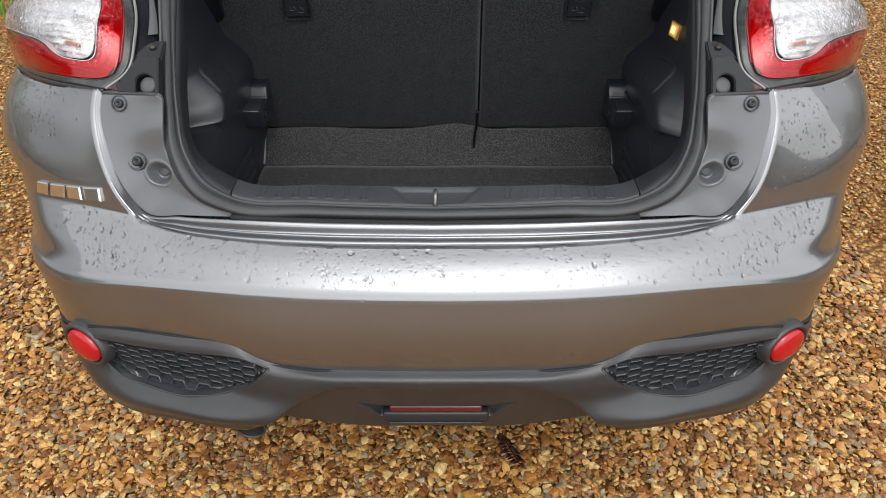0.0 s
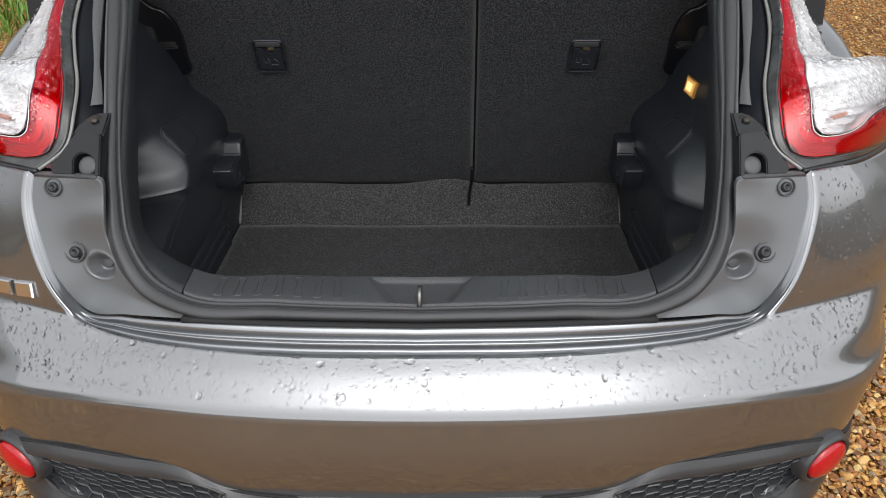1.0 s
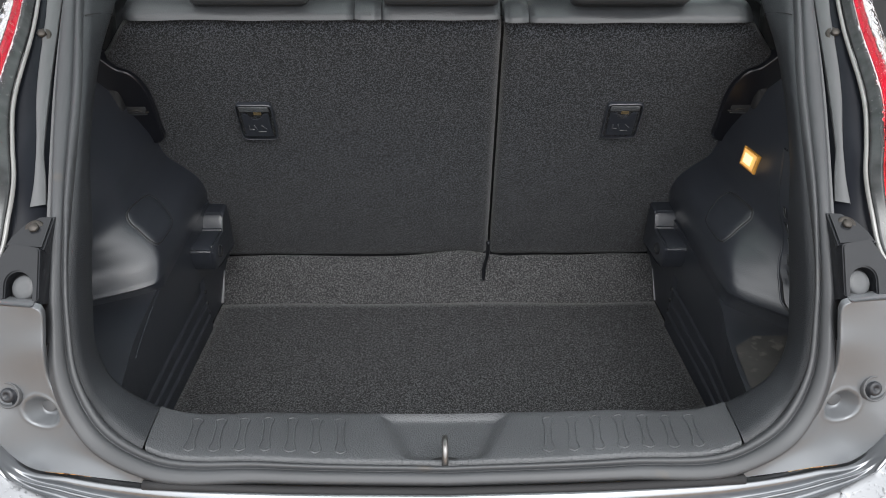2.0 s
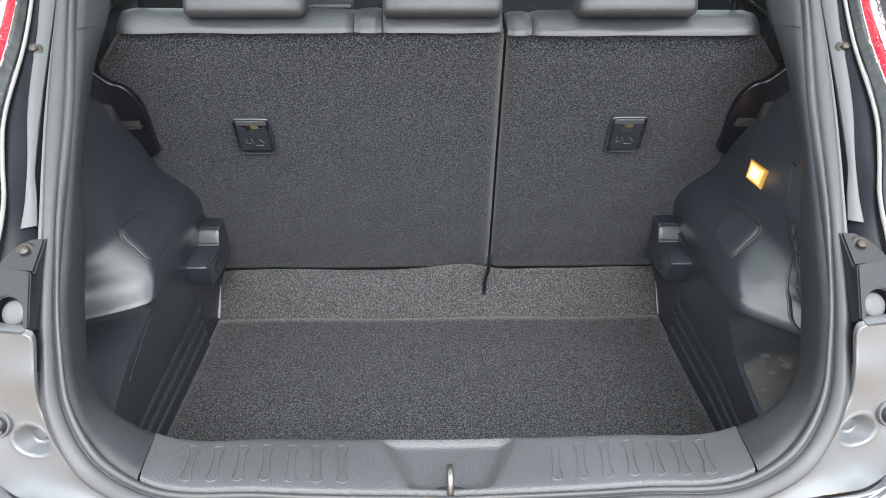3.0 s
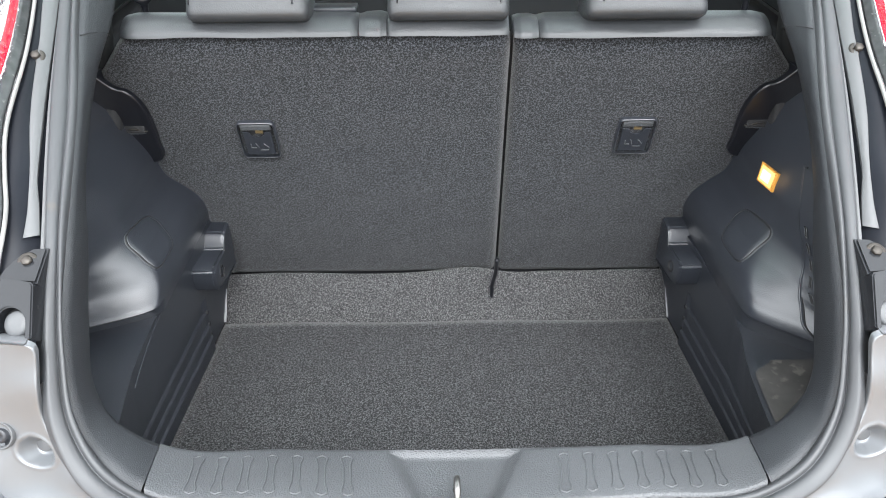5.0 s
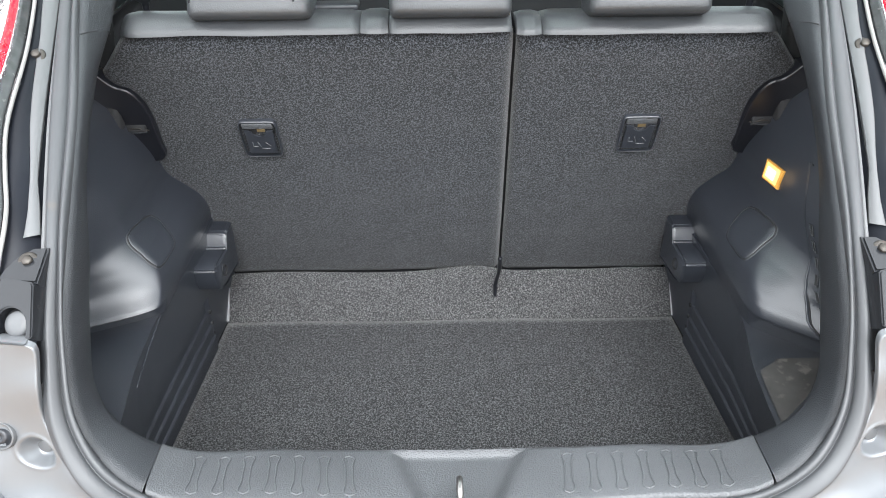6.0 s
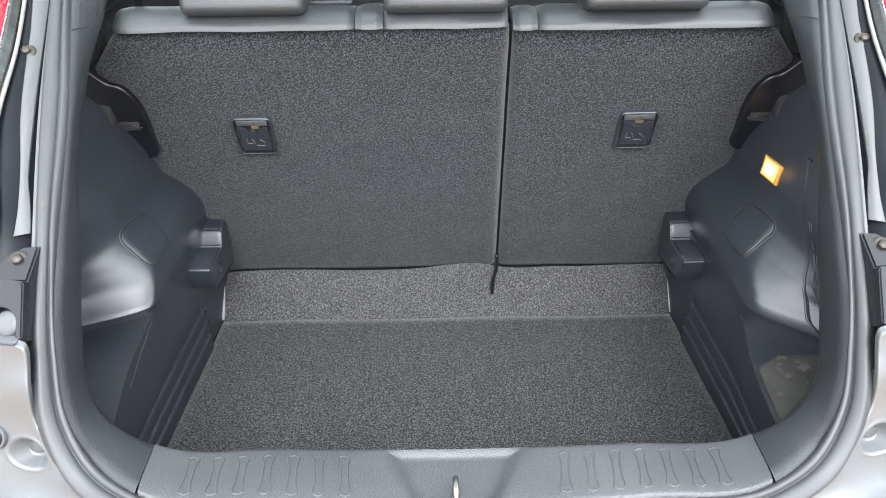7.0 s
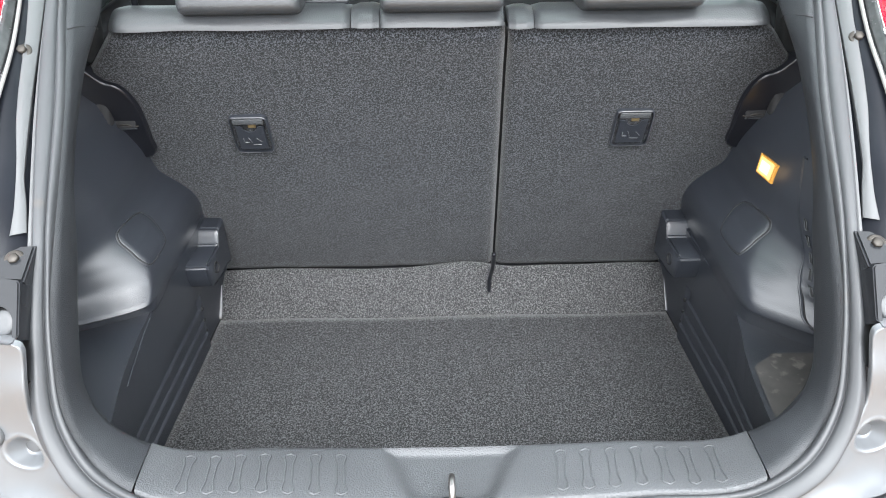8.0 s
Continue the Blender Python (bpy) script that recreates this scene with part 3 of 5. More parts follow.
# channel of stepped metal between bumper and tailgate seal, running up beside the inner panel
GUT_OUT = EDGE + [(.526, .125, .795), (.550, .160, .86), (.5565, .19, .912), (.55, .208, .947)]
GUT_IN = [(0, .078, .776), (.2, .081, .778), (.33, .087, .778), (.42, .11, .766), (.490, .132, .757), (.521, .143, .80), (.542, .170, .865),
          (.549, .1925, .91), (.544, .2075, .94)]


def channel():
    a, b = seg(GUT_OUT, 10), seg(GUT_IN, 10)
    steps = [(-.03, .000), (.02, -.0005), (.05, -.003), (.08, -.008), (.12, -.0095), (.20, -.0095), (.24, -.008), (.28, -.004), (.31, -.0012), (.35, .000), (.38, -.001), (.42, -.0045), (.46, -.008),
             (.50, -.009), (.55, -.0075), (.60, -.003), (.64, -.0002), (.70, .0014), (.78, .0022), (.84, .0018), (.87, -.003), (.89, -.012), (1.05, -.014)]
    half = len(a) // 2
    rows = []
    for t, d in steps:
        r = a + (b - a) * t
        n = np.array([(0, -.45, .89)] * len(a))
        side = smooth((np.arange(len(a)) / 10 - 3.2) / 1.2)[:, None]
        r = r + n * d * (1 - .985 * side)
        rows.append(full(r))
    return part("opening_channel", aim(grid(rows), (0, -1, 1)), PAINT_EDGE, car, "stepped painted metal channel below the boot seal")


channel()

PANEL_IN = [(.332, .089, .784), (.385, .113, .800), (.428, .148, .826), (.4455, .166, .86), (.4440, .173, .895), (.4415, .184, .922), (.4405, .1875, .934), (.4425, .189, .940), (.450, .1905, .943)]


def inner_panel():
    N = 110
    a, b = even(PANEL_IN, N), even(GUT_IN[2:], N)
    rows = [a + (0.0, .008, 0.001), a + (0.0, .005, 0.0005), a + (0, .0022, 0), a + (b - a) * .004 + (0, .0005, 0), a + (b - a) * .014, a + (b - a) * .03]
    hump = (smooth(np.linspace(0, 1, N) * 4) * smooth((1 - np.linspace(0, 1, N)) * 2.5))[:, None]
    rows += [a + (b - a) * t + np.array((0, .008, .002)) * math.sin(math.pi * t) * hump for t in np.linspace(.08, 1, 50)]
    for r in rows[5:]:
        for p in r:
            d = math.hypot(p[0] - .461, (p[2] - .819) * 1.25)
            p += np.array((-.12, .86, -.5)) * (.017 * min(1, max(0, (.0225 - d) / .013)) - .0012 * math.exp(-((d - .0235) / .002) ** 2))
    bm = grid(rows)
    tops = [r[-1] for r in rows[1:]]
    grid([tops, [p + np.array((0, .003, .001)) for p in tops], [p + np.array((0, .02, -.004)) for p in tops]], bm)
    bmesh.ops.remove_doubles(bm, verts=bm.verts, dist=1e-5)
    return aim(bm, (0, -1, 0.5))


pan_r, pan_l = both("inner_panel", inner_panel(), PAINT_IN, car, "grey painted metal panel beside the boot opening")
edge_line = even(PANEL_IN, 60)[:47]
both("panel_gap", aim(grid([edge_line + (0, .0078, .001), edge_line + (-.0005, .020, .0), edge_line + (-.003, .048, -.012)]), (-1, 0, 0)), DARK, car, "dark gap beside the inner panel")


pan_pts = np.array([v.co for v in pan_r.data.vertices if v.co.y < .21])


def on_panel(x, z):
    d = (pan_pts[:, 0] - x) ** 2 + (pan_pts[:, 2] - z) ** 2
    i = np.argsort(d)[:4]
    w = 1 / (d[i] + 1e-7)
    return float((pan_pts[i, 1] * w).sum() / w.sum())


def panel_fittings(s, ob):
    n = Vector((s * .12, -.86, .5))
    for p, r in (((.515, .2, .927), .0105), ((.4965, .158, .838), .012)):
        c = Vector((s * p[0], on_panel(p[0], p[2]), p[2])) + n * .002
        ring = part("fastener", lathe([(r * 1.30, -.006), (r * 1.30, .0006), (r * 1.22, .0016), (r * 1.10, .0010), (r * 1.02, -.004)], 24, facing(c, n)), CAPGREY, ob)
        part("fastener_pin", lathe([(r * 1.04, -.0045), (r * .74, -.004), (r * .70, .0010), (r * .56, .0026), (r * .28, .0030), (r * .24, .001), (.0001, .001)], 20, facing(c, n)), BLACKPL, ring,
             "black plastic push pin")
    c = Vector((s * .459, on_panel(.459, .816), .816)) + n * .001
    part("grommet", lathe([(.0100, -.006), (.0100, .0004), (.0092, .0010), (.0001, .0011)], 22, facing(c, n)), CAPGREY, ob, "pale grey round grommet in a pressed dish")


panel_fittings(1, pan_r)
panel_fittings(-1, pan_l)

# rubber seal round the opening
SEAL_OUT = [(0, .080, .779), (.2, .083, .782), (.332, .088, .786), (.400, .117, .806), (.4325, .152, .852), (.4435, .199, .911), (.4615, .298, .986),
            (.500, .47, 1.085), (.526, .615, 1.167), (.555, .80, 1.27)]
SEAL_IN = [(0, .099, .790), (.2, .104, .795), (.330, .114, .801), (.381, .141, .818), (.415, .175, .853), (.431, .221, .908), (.4415, .306, .987),
           (.465, .47, 1.085), (.500, .622, 1.172), (.53, .80, 1.27)]


def band(a, b, steps, way):
    """A long band between two lines, raised along its own normal by steps of (way across, height)."""
    rows = []
    tan = np.gradient(a, axis=0)
    nor = np.cross(tan, b - a)
    nor /= np.linalg.norm(nor, axis=1)[:, None]
    nor *= np.where((nor * np.array(way)).sum(1) < 0, -1, 1)[:, None]
    for t, h in steps:
        rows.append(a + (b - a) * t + nor * h)
    return rows


def seal():
    a, b = full(seg(SEAL_OUT, 9)), full(seg(SEAL_IN, 9))
    rows = band(a, b, [(-.02, -.02), (-.012, .000), (.0, .0030), (.04, .0048), (.12, .0058), (.30, .0064), (.46, .0060), (.54, .0044), (.58, .0022), (.605, .0010), (.63, .0018), (.67, .0046), (.74, .0062), (.82, .0062), (.88, .0046), (.92, .0018), (.935, -.003), (.95, -.010), (1.0, -.014)], (0, -.7, .7))
    return part("boot_seal", aim(grid(rows), (0, -1, 1)), RUBBER, car, "grey rubber seal round the boot opening")


seal()

gap = full(seg([(x, y - .003, z - .008) for x, y, z in SEAL_OUT[:3]], 9))
part("seal_gap", tube(gap, .0055, 8), DARK, car, "dark gap under the boot seal")

# grained plastic lining of the opening
LIP = [(0, .196, .770), (.2, .197, .773), (.343, .200, .781), (.375, .203, .800), (.404, .219, .811), (.428, .246, .828), (.4445, .300, .870), (.446, .358, .95),
       (.461, .425, 1.008), (.480, .575, 1.094), (.476, .68, 1.155), (.50, .80, 1.24)]
RIM = [(0, .099, .790), (.2, .104, .795), (.332, .114, .801), (.381, .141, .818), (.408, .163, .832), (.419, .182, .857), (.431, .224, .912), (.441, .300, .98),
       (.449, .36, 1.02), (.474, .51, 1.108), (.500, .622, 1.172), (.53, .80, 1.27)]


def lining(i0, i1, drop):
    a, b = seg(RIM, 10)[i0:i1], seg(LIP, 10)[i0:i1]
    rows = band(a, b, [(0.0, -.004), (.03, .0015), (.2, .004), (.5, .005), (.8, .004), (.93, .001), (1.0, -.006)], (-.8, -.4, .6))
    last = rows[-1]
    up = smooth((1e-3 + np.linspace(0, 1, len(last))) * (2.2 if drop > .03 else 1e6))[:, None]
    rows.append(last + np.array((.004, .006, -.010)) * (1 - up) + np.array((.006, .010, -.002)) * up)
    rows.append(last + np.array((.010, .03, -.06)) * (1 - up) + np.array((.05, .06, -.004)) * up)
    return grid(rows)


both("pillar_lining", aim(lining(21, 97, .04), (-1, 0, 1)), TRIM, car, "charcoal grained plastic lining of the opening")
both("upper_pillar_lining", aim(lining(96, 111, .01), (-1, 0, 1)), TRIM, car, "charcoal grained plastic upper pillar lining")


for s in (-1, 1):
    a, b = seg(RIM, 10)[96], seg(LIP, 10)[96]
    w = np.array((-.55, -.45, .70))
    joint = [(a + (b - a) * f + w * h) * (s, 1, 1) for f, h in ((.02, .001), (.2, .0040), (.5, .005), (.8, .004), (.94, .001), (1.0, -.004))]
    part("lining_joint", tube(joint, .0011, 6), DARK, car, "thin joint in the pillar lining")


def sill():
    """The load sill with a dish in its middle for the lock."""
    xs = np.linspace(-.3345, .3345, 169)
    rim, lip = full(seg(RIM, 10)[:31]), full(seg(LIP, 10)[:31])
    at = lambda line, x: np.array([np.interp(x, line[:, 0], line[:, c]) for c in range(3)])
    prof = [(0, -.004), (.03, .001), (.06, .002), (.10, .0025), (.16, .003), (.25, .0035), (.40, .0035), (.55, .0035), (.70, .003), (.85, .0025), (.90, .002), (.94, .0015), (.97, .000), (1.0, -.004)]
    rows = []
    for t, h in prof:
        row = []
        for x in xs:
            p = at(rim, x * (1 + .033 * t)) * (1 - t) + at(lip, x * (1 + .033 * t)) * t
            wide = .048 + .036 * t
            deep = smooth((wide - abs(x)) / .022) * smooth((.975 - t) / .05) * smooth((t - .06) / .1) * .013
            p[2] += h - deep
            row.append(p)
        rows.append(row)
    end = np.array(rows[-1])
    rows += [end + (0, .004, -.012), end + (0, .012, -.28)]
    ob = part("load_sill", aim(grid(rows), (0, 0, 1)), SILLTRIM, car, "charcoal grained plastic load sill with raised ribs")
    for s in (-1, 1):
        for i in range(7):
            x = .122 + i * .0285
            loop, n = [], 20
            for j in range(2 * n):
                q = j / n if j < n else 2 - j / n
                t = .13 + .70 * q
                e = 1 if j < n else -1
                w = (.0040 + .0030 * smooth((abs(q - .5) - .20) / .25)) * math.sqrt(max(.0, 1 - (2 * q - 1) ** 12))
                cx = x + .012 * (t - .5) + e * w
                p = at(rim, cx) * (1 - t) + at(lip, cx) * t
                z = p[2] + np.interp(t, [g[0] for g in prof], [g[1] for g in prof])
                loop.append((s * cx, p[1], z + .0002))
            part("rib", tube(loop + loop[:2], .0011, 6), SILLTRIM, ob)
    return ob


sill()


def striker():
    """The steel loop that the lock grips."""
    base = part("striker", tube(even([(0, .100, .772), (0, .101, .797), (0, .107, .806), (0, .122, .806), (0, .130, .797), (0, .132, .772)], 26), .0036, 12), BRIGHTSTEEL, car,
                "worn steel lock striker loop")
    part("striker_slot", lathe([(.0001, .002), (.016, .002), (.019, -.002)], 24, pose(0, .108, .7795) @ Matrix.Diagonal((1.3, .55, 1, 1))), DARK, base, "dark slot below the striker")


striker()

# ---------- inside the boot ----------
FZ = .478


def boot_floor():
    rows = []
    for y in np.linspace(.20, .79, 30):
        w = .497 - (y - .20) * .058
        rows.append([(x * w, y, FZ + .0015 * math.sin(7 * x) * math.sin(9 * y)) for x in np.linspace(-1, 1, 41)])
    bm = grid(rows)
    return part("boot_floor_panel", aim(bm, (0, 0, 1)), FLOORFELT, None, thick=0.012)


tagged(boot_floor(), "dark grey felt boot floor panel", "boot floor")
for s in (-1, 1):
    part("floor_gap", tube([(s * (.4985 - (y - .20) * .058), y, FZ + .001) for y in np.linspace(.21, .785, 12)], .0042, 6), DARK, car, "dark gap beside the boot floor")

tagged(part("boot_liner_base", block((1.1, .7, .02), (0, .52, .44), bevel=.003), CABIN, None), "dark plastic base below the boot floor", "boot base")


def ramp():
    """Felt flap from the floor up to the seats, with a soft bulge near its slit."""
    rows = []
    for t in np.linspace(0, 1, 15):
        row = []
        for u in np.linspace(-1, 1, 81):
            x = u * (.462 + .004 * t)
            hump = .015 * math.exp(-((x - .05) / .07) ** 2) * smooth(t * 1.2) - .005 * math.exp(-((x - .13) / .05) ** 2) * smooth(t * 2) + .004 * math.exp(-((x - .22) / .05) ** 2) * t
            wave = .0025 * math.sin(x * 17 + 1) * t
            row.append((x, .783 + .075 * t - hump * .5, FZ - .0030 + .0775 * t + .008 * math.sin(math.pi * t) + hump + wave))
        rows.append(row)
    return part("felt_flap", aim(grid(rows), (0, -1, 1)), RAMPFELT, car, "grey felt flap between floor and seats", thick=0.003)


ramp()


def seat_y(z):
    return .718 + (.958 - z) * .35


SEAM = lambda z: .097 + (1.1 - z) * .018


def seat_back(x0, x1, name, tall=.574):
    """The felt-covered back of a rear seat: a thick cushion with rounded edges."""
    rows = []
    for v in np.linspace(0, 1, 44):
        z = .538 + v * tall
        row = []
        for u in np.linspace(0, 1, 50):
            lo, hi = x0(z), x1(z)
            x = lo + (hi - lo) * u
            e = min(u * (hi - lo), (1 - u) * (hi - lo))
            f = min(v, 1 - v) * tall
            roll = .012 * (1 - smooth(e / .011)) + .012 * (1 - smooth(f / .018))
            puff = .006 * math.sin(math.pi * u) * math.sin(math.pi * v) + .003 * noise.noise((x * 6, z * 6, 1.3)) + .0016 * noise.noise((x * 18, z * 18, 4))
            crease = .0035 * math.exp(-((z - .905 - .004 * math.sin(x * 9)) / .003) ** 2) * smooth((x + .27) * 9) * smooth((.08 - x) * 9)
            row.append((x, seat_y(z) + roll - puff + crease + .006, z))
        rows.append(row)
    bm = grid(rows)
    ob = part(name, aim(bm, (0, -1, 0)), SEATFELT, car, "dark grey felt back of a folding rear seat", thick=0.05)
    return ob


def side_x(z):
    return np.interp(z, [.54, .62, .70, .78, .84, 1.03, 1.06, 1.09, 1.112], [.466, .475, .49, .52, .56, .555, .526, .50, .483])


wide = seat_back(lambda z: -side_x(z), lambda z: SEAM(z) - .0022, "rear_seat_back")
slim = seat_back(lambda z: SEAM(z) + .0022, side_x, "rear_seat_back", .567)


def bolster(x0, x1, ob, dz=0.0):
    """A length of leather roll on top of a seat back."""
    rows = []
    n = 26
    for u in np.linspace(0, 1, n):
        x = x0 + (x1 - x0) * u
        e = min(u, 1 - u) * (x1 - x0)
        k = 1 - .10 * (1 - smooth(e / .012))
        sec = []
        for a in np.linspace(5, 200, 22):
            r = radians(a)
            sec.append((x, .716 - .045 * math.cos(r) * k - .006, 1.112 + dz + (.024 * math.sin(r) + .002 * noise.noise((x * 12, a * .03, 2))) * k))
        rows.append(sec)
    bm = grid(rows)
    for r in (bm.verts[:22], bm.verts[-22:]):
        bm.faces.new(r)
    bmesh.ops.recalc_face_normals(bm, faces=bm.faces)
    return part("leather_top", bm, LEATHER, ob, "grey leather top edge of the seat")


for a, b in ((-.478, -.1305), (-.1295, -.0885), (-.0875, .091)):
    bolster(a, b, wide)
for a, b in ((.0985, .135), (.136, .478)):
    bolster(a, b, slim, -.005)
part("latch_plate", block((.11, .03, .008), (-.19, .735, 1.137), (0, 0, 0), .003), BLACKPL, wide, "black plastic strap guide")


def headrest(x, ob):
    bm = block((.178, .085, .17), (0, 0, .085), bevel=.016, steps=4, taper=.95)
    for v in bm.verts:
        v.co.y += .012 * (1 - (v.co.x / .09) ** 2) * (-1 if v.co.y < 0 else 0.4)
    bm.transform(pose(x, .700, 1.122, -26, 0, 0))
    h = part("headrest", bm, LEATHER, ob, "grey leather headrest with stitched seams")
    for s in (-1, 1):
        t = tube(even([(x + s * .072, .642, 1.168), (x + s * .071, .664, 1.21), (x + s * .069, .70, 1.285)], 12), .0012, 6)
        part("stitching", t, BLACKPL, h, "dark stitched seam")
        part("headrest_post", tube(np.array([(x + s * .045, .70, 1.10), (x + s * .045, .69, 1.17)]), .006, 10), STEEL, h, "steel headrest post")


headrest(-.288, wide)
headrest(0.002, wide)
headrest(.290, slim)

for s, ob in ((-1, wide), (1, slim)):
    x = s * .4595
    part("release_knob", lathe([(.0050, -.03), (.0050, .014), (.0065, .019), (.0130, .024), (.0142, .028), (.013, .031), (.0001, .0318)], 20, pose(x, .742, 1.124)), LATCH, ob,
         "black seat release knob")


def tether(x, ob):
    """A child-seat tether flap: frame, hinged lid with a thumb notch, an embossed sign and the yellow tag behind."""
    slope = math.degrees(math.atan(.35))
    m = pose(x, seat_y(.9225) - .001, .9225, 90 + slope, 0, 0)
    rim = bmesh.new()
    prof = []
    n = 40
    for r, h in ((1.06, -.006), (1.06, .004), (1.02, .0052), (.93, .0052), (.90, .003), (.90, -.004)):
        ring = []
        for a in np.linspace(0, 2 * math.pi, n, endpoint=False):
            c, si = math.cos(a), math.sin(a)
            px, py = abs(c) ** .22 * math.copysign(.0285, c), abs(si) ** .22 * math.copysign(.0375, si)
            d = .0285 * (r - 1)
            ring.append((px + math.copysign(d, c) * abs(c) ** .22, py + math.copysign(d, si) * abs(si) ** .22, h))
        prof.append([rim.verts.new(m @ Vector(p)) for p in ring])
    for a, b in zip(prof, prof[1:]):
        for i in range(n):
            rim.faces.new((a[i], a[(i + 1) % n], b[(i + 1) % n], b[i]))
    fr = part("tether_frame", rim, SIDE, ob, "black plastic tether cover on the seat back")
    part("tether_bar", transformed(block((.050, .011, .0035), (0, .0300, .0030), bevel=.0012), m), SILLTRIM, fr, "plain grey bar over the lid")
    part("tether_well", transformed(block((.047, .064, .002), (0, 0, -.004), bevel=.0005), m), DARK, fr)
    lid = bmesh.new()
    pts = [(-.0235, -.031), (.0235, -.031), (.0235, .020), (.0165, .020)] + [(.0125 * math.cos(a), .020 - .0125 * math.sin(a)) for a in np.linspace(.15, math.pi - .15, 10)] + [(-.0165, .020), (-.0235, .020)]
    lo = [lid.verts.new(m @ Vector((px, py, .0026))) for px, py in pts]
    hi = [lid.verts.new(m @ Vector((px * .965, py * .98, .0048))) for px, py in pts]
    for i in range(len(pts)):
        j = (i + 1) % len(pts)
        lid.faces.new((lo[i], lo[j], hi[j], hi[i]))
    lid.faces.new(hi)
    lob = part("tether_lid", lid, SIDE, fr, smooth=False)
    part("tether_tag", transformed(block((.013, .007, .003), (.003, .0165, -.0016), bevel=.0008), m), YELLOW, fr, "yellow tag behind the lid")
    for w, h, px, py, tz in ((.014, .0016, .006, -.020, 0), (.012, .0016, .011, -.010, -48), (.0016, .012, -.004, -.010, 20), (.009, .0016, -.011, -.015, 0), (.0016, .009, -.0145, -.010, 0)):
        part("embossed_bar", transformed(block((w, h, .0016), (px, py, .0052), (0, 0, tz), .0004, 1), m), SILLTRIM, lob)


def transformed(bm, m):
    bm.transform(m)
    return bm


tether(-.3145, wide)
tether(.3155, slim)


def seat_latch(s):
    """A flat hooked plastic cover beside the seat with a slot for the seat's catch."""
    out = [(.535, 1.055), (.523, 1.039), (.514, 1.030), (.500, 1.025), (.488, 1.009), (.481, .985), (.480, .955), (.483, .912), (.484, .888), (.491, .880), (.518, .876), (.560, .878),
           (.612, .95), (.600, 1.06)]
    bm = bmesh.new()
    rings = [[], [], [], []]
    cx, cz = .545, .95
    for x, z in even([(a, 0, b) for a, b in out + out[:1]], 91)[:-1][:, [0, 2]]:
        y = seat_y(z) - .007
        k = .0035 / math.hypot(cx - x, cz - z)
        for ring, (f, dy) in zip(rings, ((0, .030), (0, .0016), (.45, .0002), (1, 0))):
            ring.append(bm.verts.new((s * (x + (cx - x) * k * f), y + dy, z + (cz - z) * k * f)))
    n = len(rings[0])
    for a, b in zip(rings, rings[1:]):
        for i in range(n):
            bm.faces.new((a[i], a[(i + 1) % n], b[(i + 1) % n], b[i]))
    bm.faces.new(rings[-1])
    bmesh.ops.recalc_face_normals(bm, faces=bm.faces)
    ob = part("seat_latch_cover", bm, LATCH, car, "flat black plastic seat latch cover")
    ob.data.set_sharp_from_angle(angle=radians(40))
    y = seat_y(.95) - .0085
    part("latch_slot", block((.040, .006, .013), (s * .513, y, .951), (-19, 0, 0), .002), DARK, ob, "dark slot in the latch cover")
    part("latch_catch", block((.034, .005, .004), (s * .511, y + .002, .9425), (-19, s * 3, 0), .0012), SIDE, ob, "thin lip below the slot")
    part("latch_hook", tube(even([(s * .520, y - .002, .9505), (s * .503, y - .003, .9505), (s * .497, y - .002, .9475), (s * .489, y - .002, .9480)], 12), .0016, 6), STEEL, ob, "thin bent catch wire")


seat_latch(1)
seat_latch(-1)

# side linings over the wheel arches
ARCH = seg([(.460, 0, .70), (.450, 0, .755), (.456, 0, .785), (.474, 0, .811), (.497, 0, .838), (.503, 0, .865), (.505, 0, .89), (.520, 0, .94), (.535, 0, .98),
            (.555, 0, 1.01), (.59, 0, 1.05), (.66, 0, 1.13)], 40)
# where each wall turns outwards, how steeply or over what length, and at what height
COLUMN = seg([(.460, 1.35, .738), (.464, 1.34, .750), (.473, 1.28, .764), (.490, 1.08, .781), (.516, .70, .800), (.545, .42, .820), (.561, .27, .845), (.565, .21, .875), (.565, .26, .94), (.56, .32, 1.05)], 40)
LEDGE = seg([(.497, .090, .747), (.535, .105, .777), (.550, .13, .803), (.562, .18, .84), (.570, .25, .88), (.565, .30, .94), (.55, .32, 1.02), (.54, .33, 1.1)], 40)
SHELF_Z, EDGE_Z = {1: .700, -1: .722}, {1: .738, -1: .747}


def wall_x(y, z, s=1):
    """How far the lining stands from the middle of the car: a ribbed lower wall up to a shelf, and over it the swelling
    wheel arch, which ends towards the opening in a column (on one side) or a sloping ledge (on the other)."""
    zs, ze = SHELF_Z[s], EDGE_Z[s]
    foot = .462 + .07 * (.78 - y)
    shelf = float(np.interp(y, [.2, .26, .30, .34, .38, .42, .47, .52, .68, .80], [.426, .428, .430, .433, .437, .443, .455, .463, .459, .453] if s > 0 else [.425, .437, .444, .451, .457, .4605, .4628, .463, .459, .453]))
    if z < zs:
        return foot + (shelf - foot) * max(0.0, (z - .478) / (zs - .478))
    arch = float(np.interp(z, ARCH[:, 2], ARCH[:, 0]))
    if s > 0:
        turn, wide = (float(np.interp(z, COLUMN[:, 2], COLUMN[:, k])) for k in (0, 1))
    else:
        turn, wide = (float(np.interp(z, LEDGE[:, 2], LEDGE[:, k])) for k in (0, 1))
    turn += .030 if z < ze - .0005 else .008 * max(0.0, 1 - (z - ze) / .006) ** 2
    if s > 0:
        d = turn - y
        return min(.60, arch + wide * .5 * (d + math.sqrt(d * d + .00018)))
    return arch + (.60 - arch) * float(smooth((turn - y) / wide))


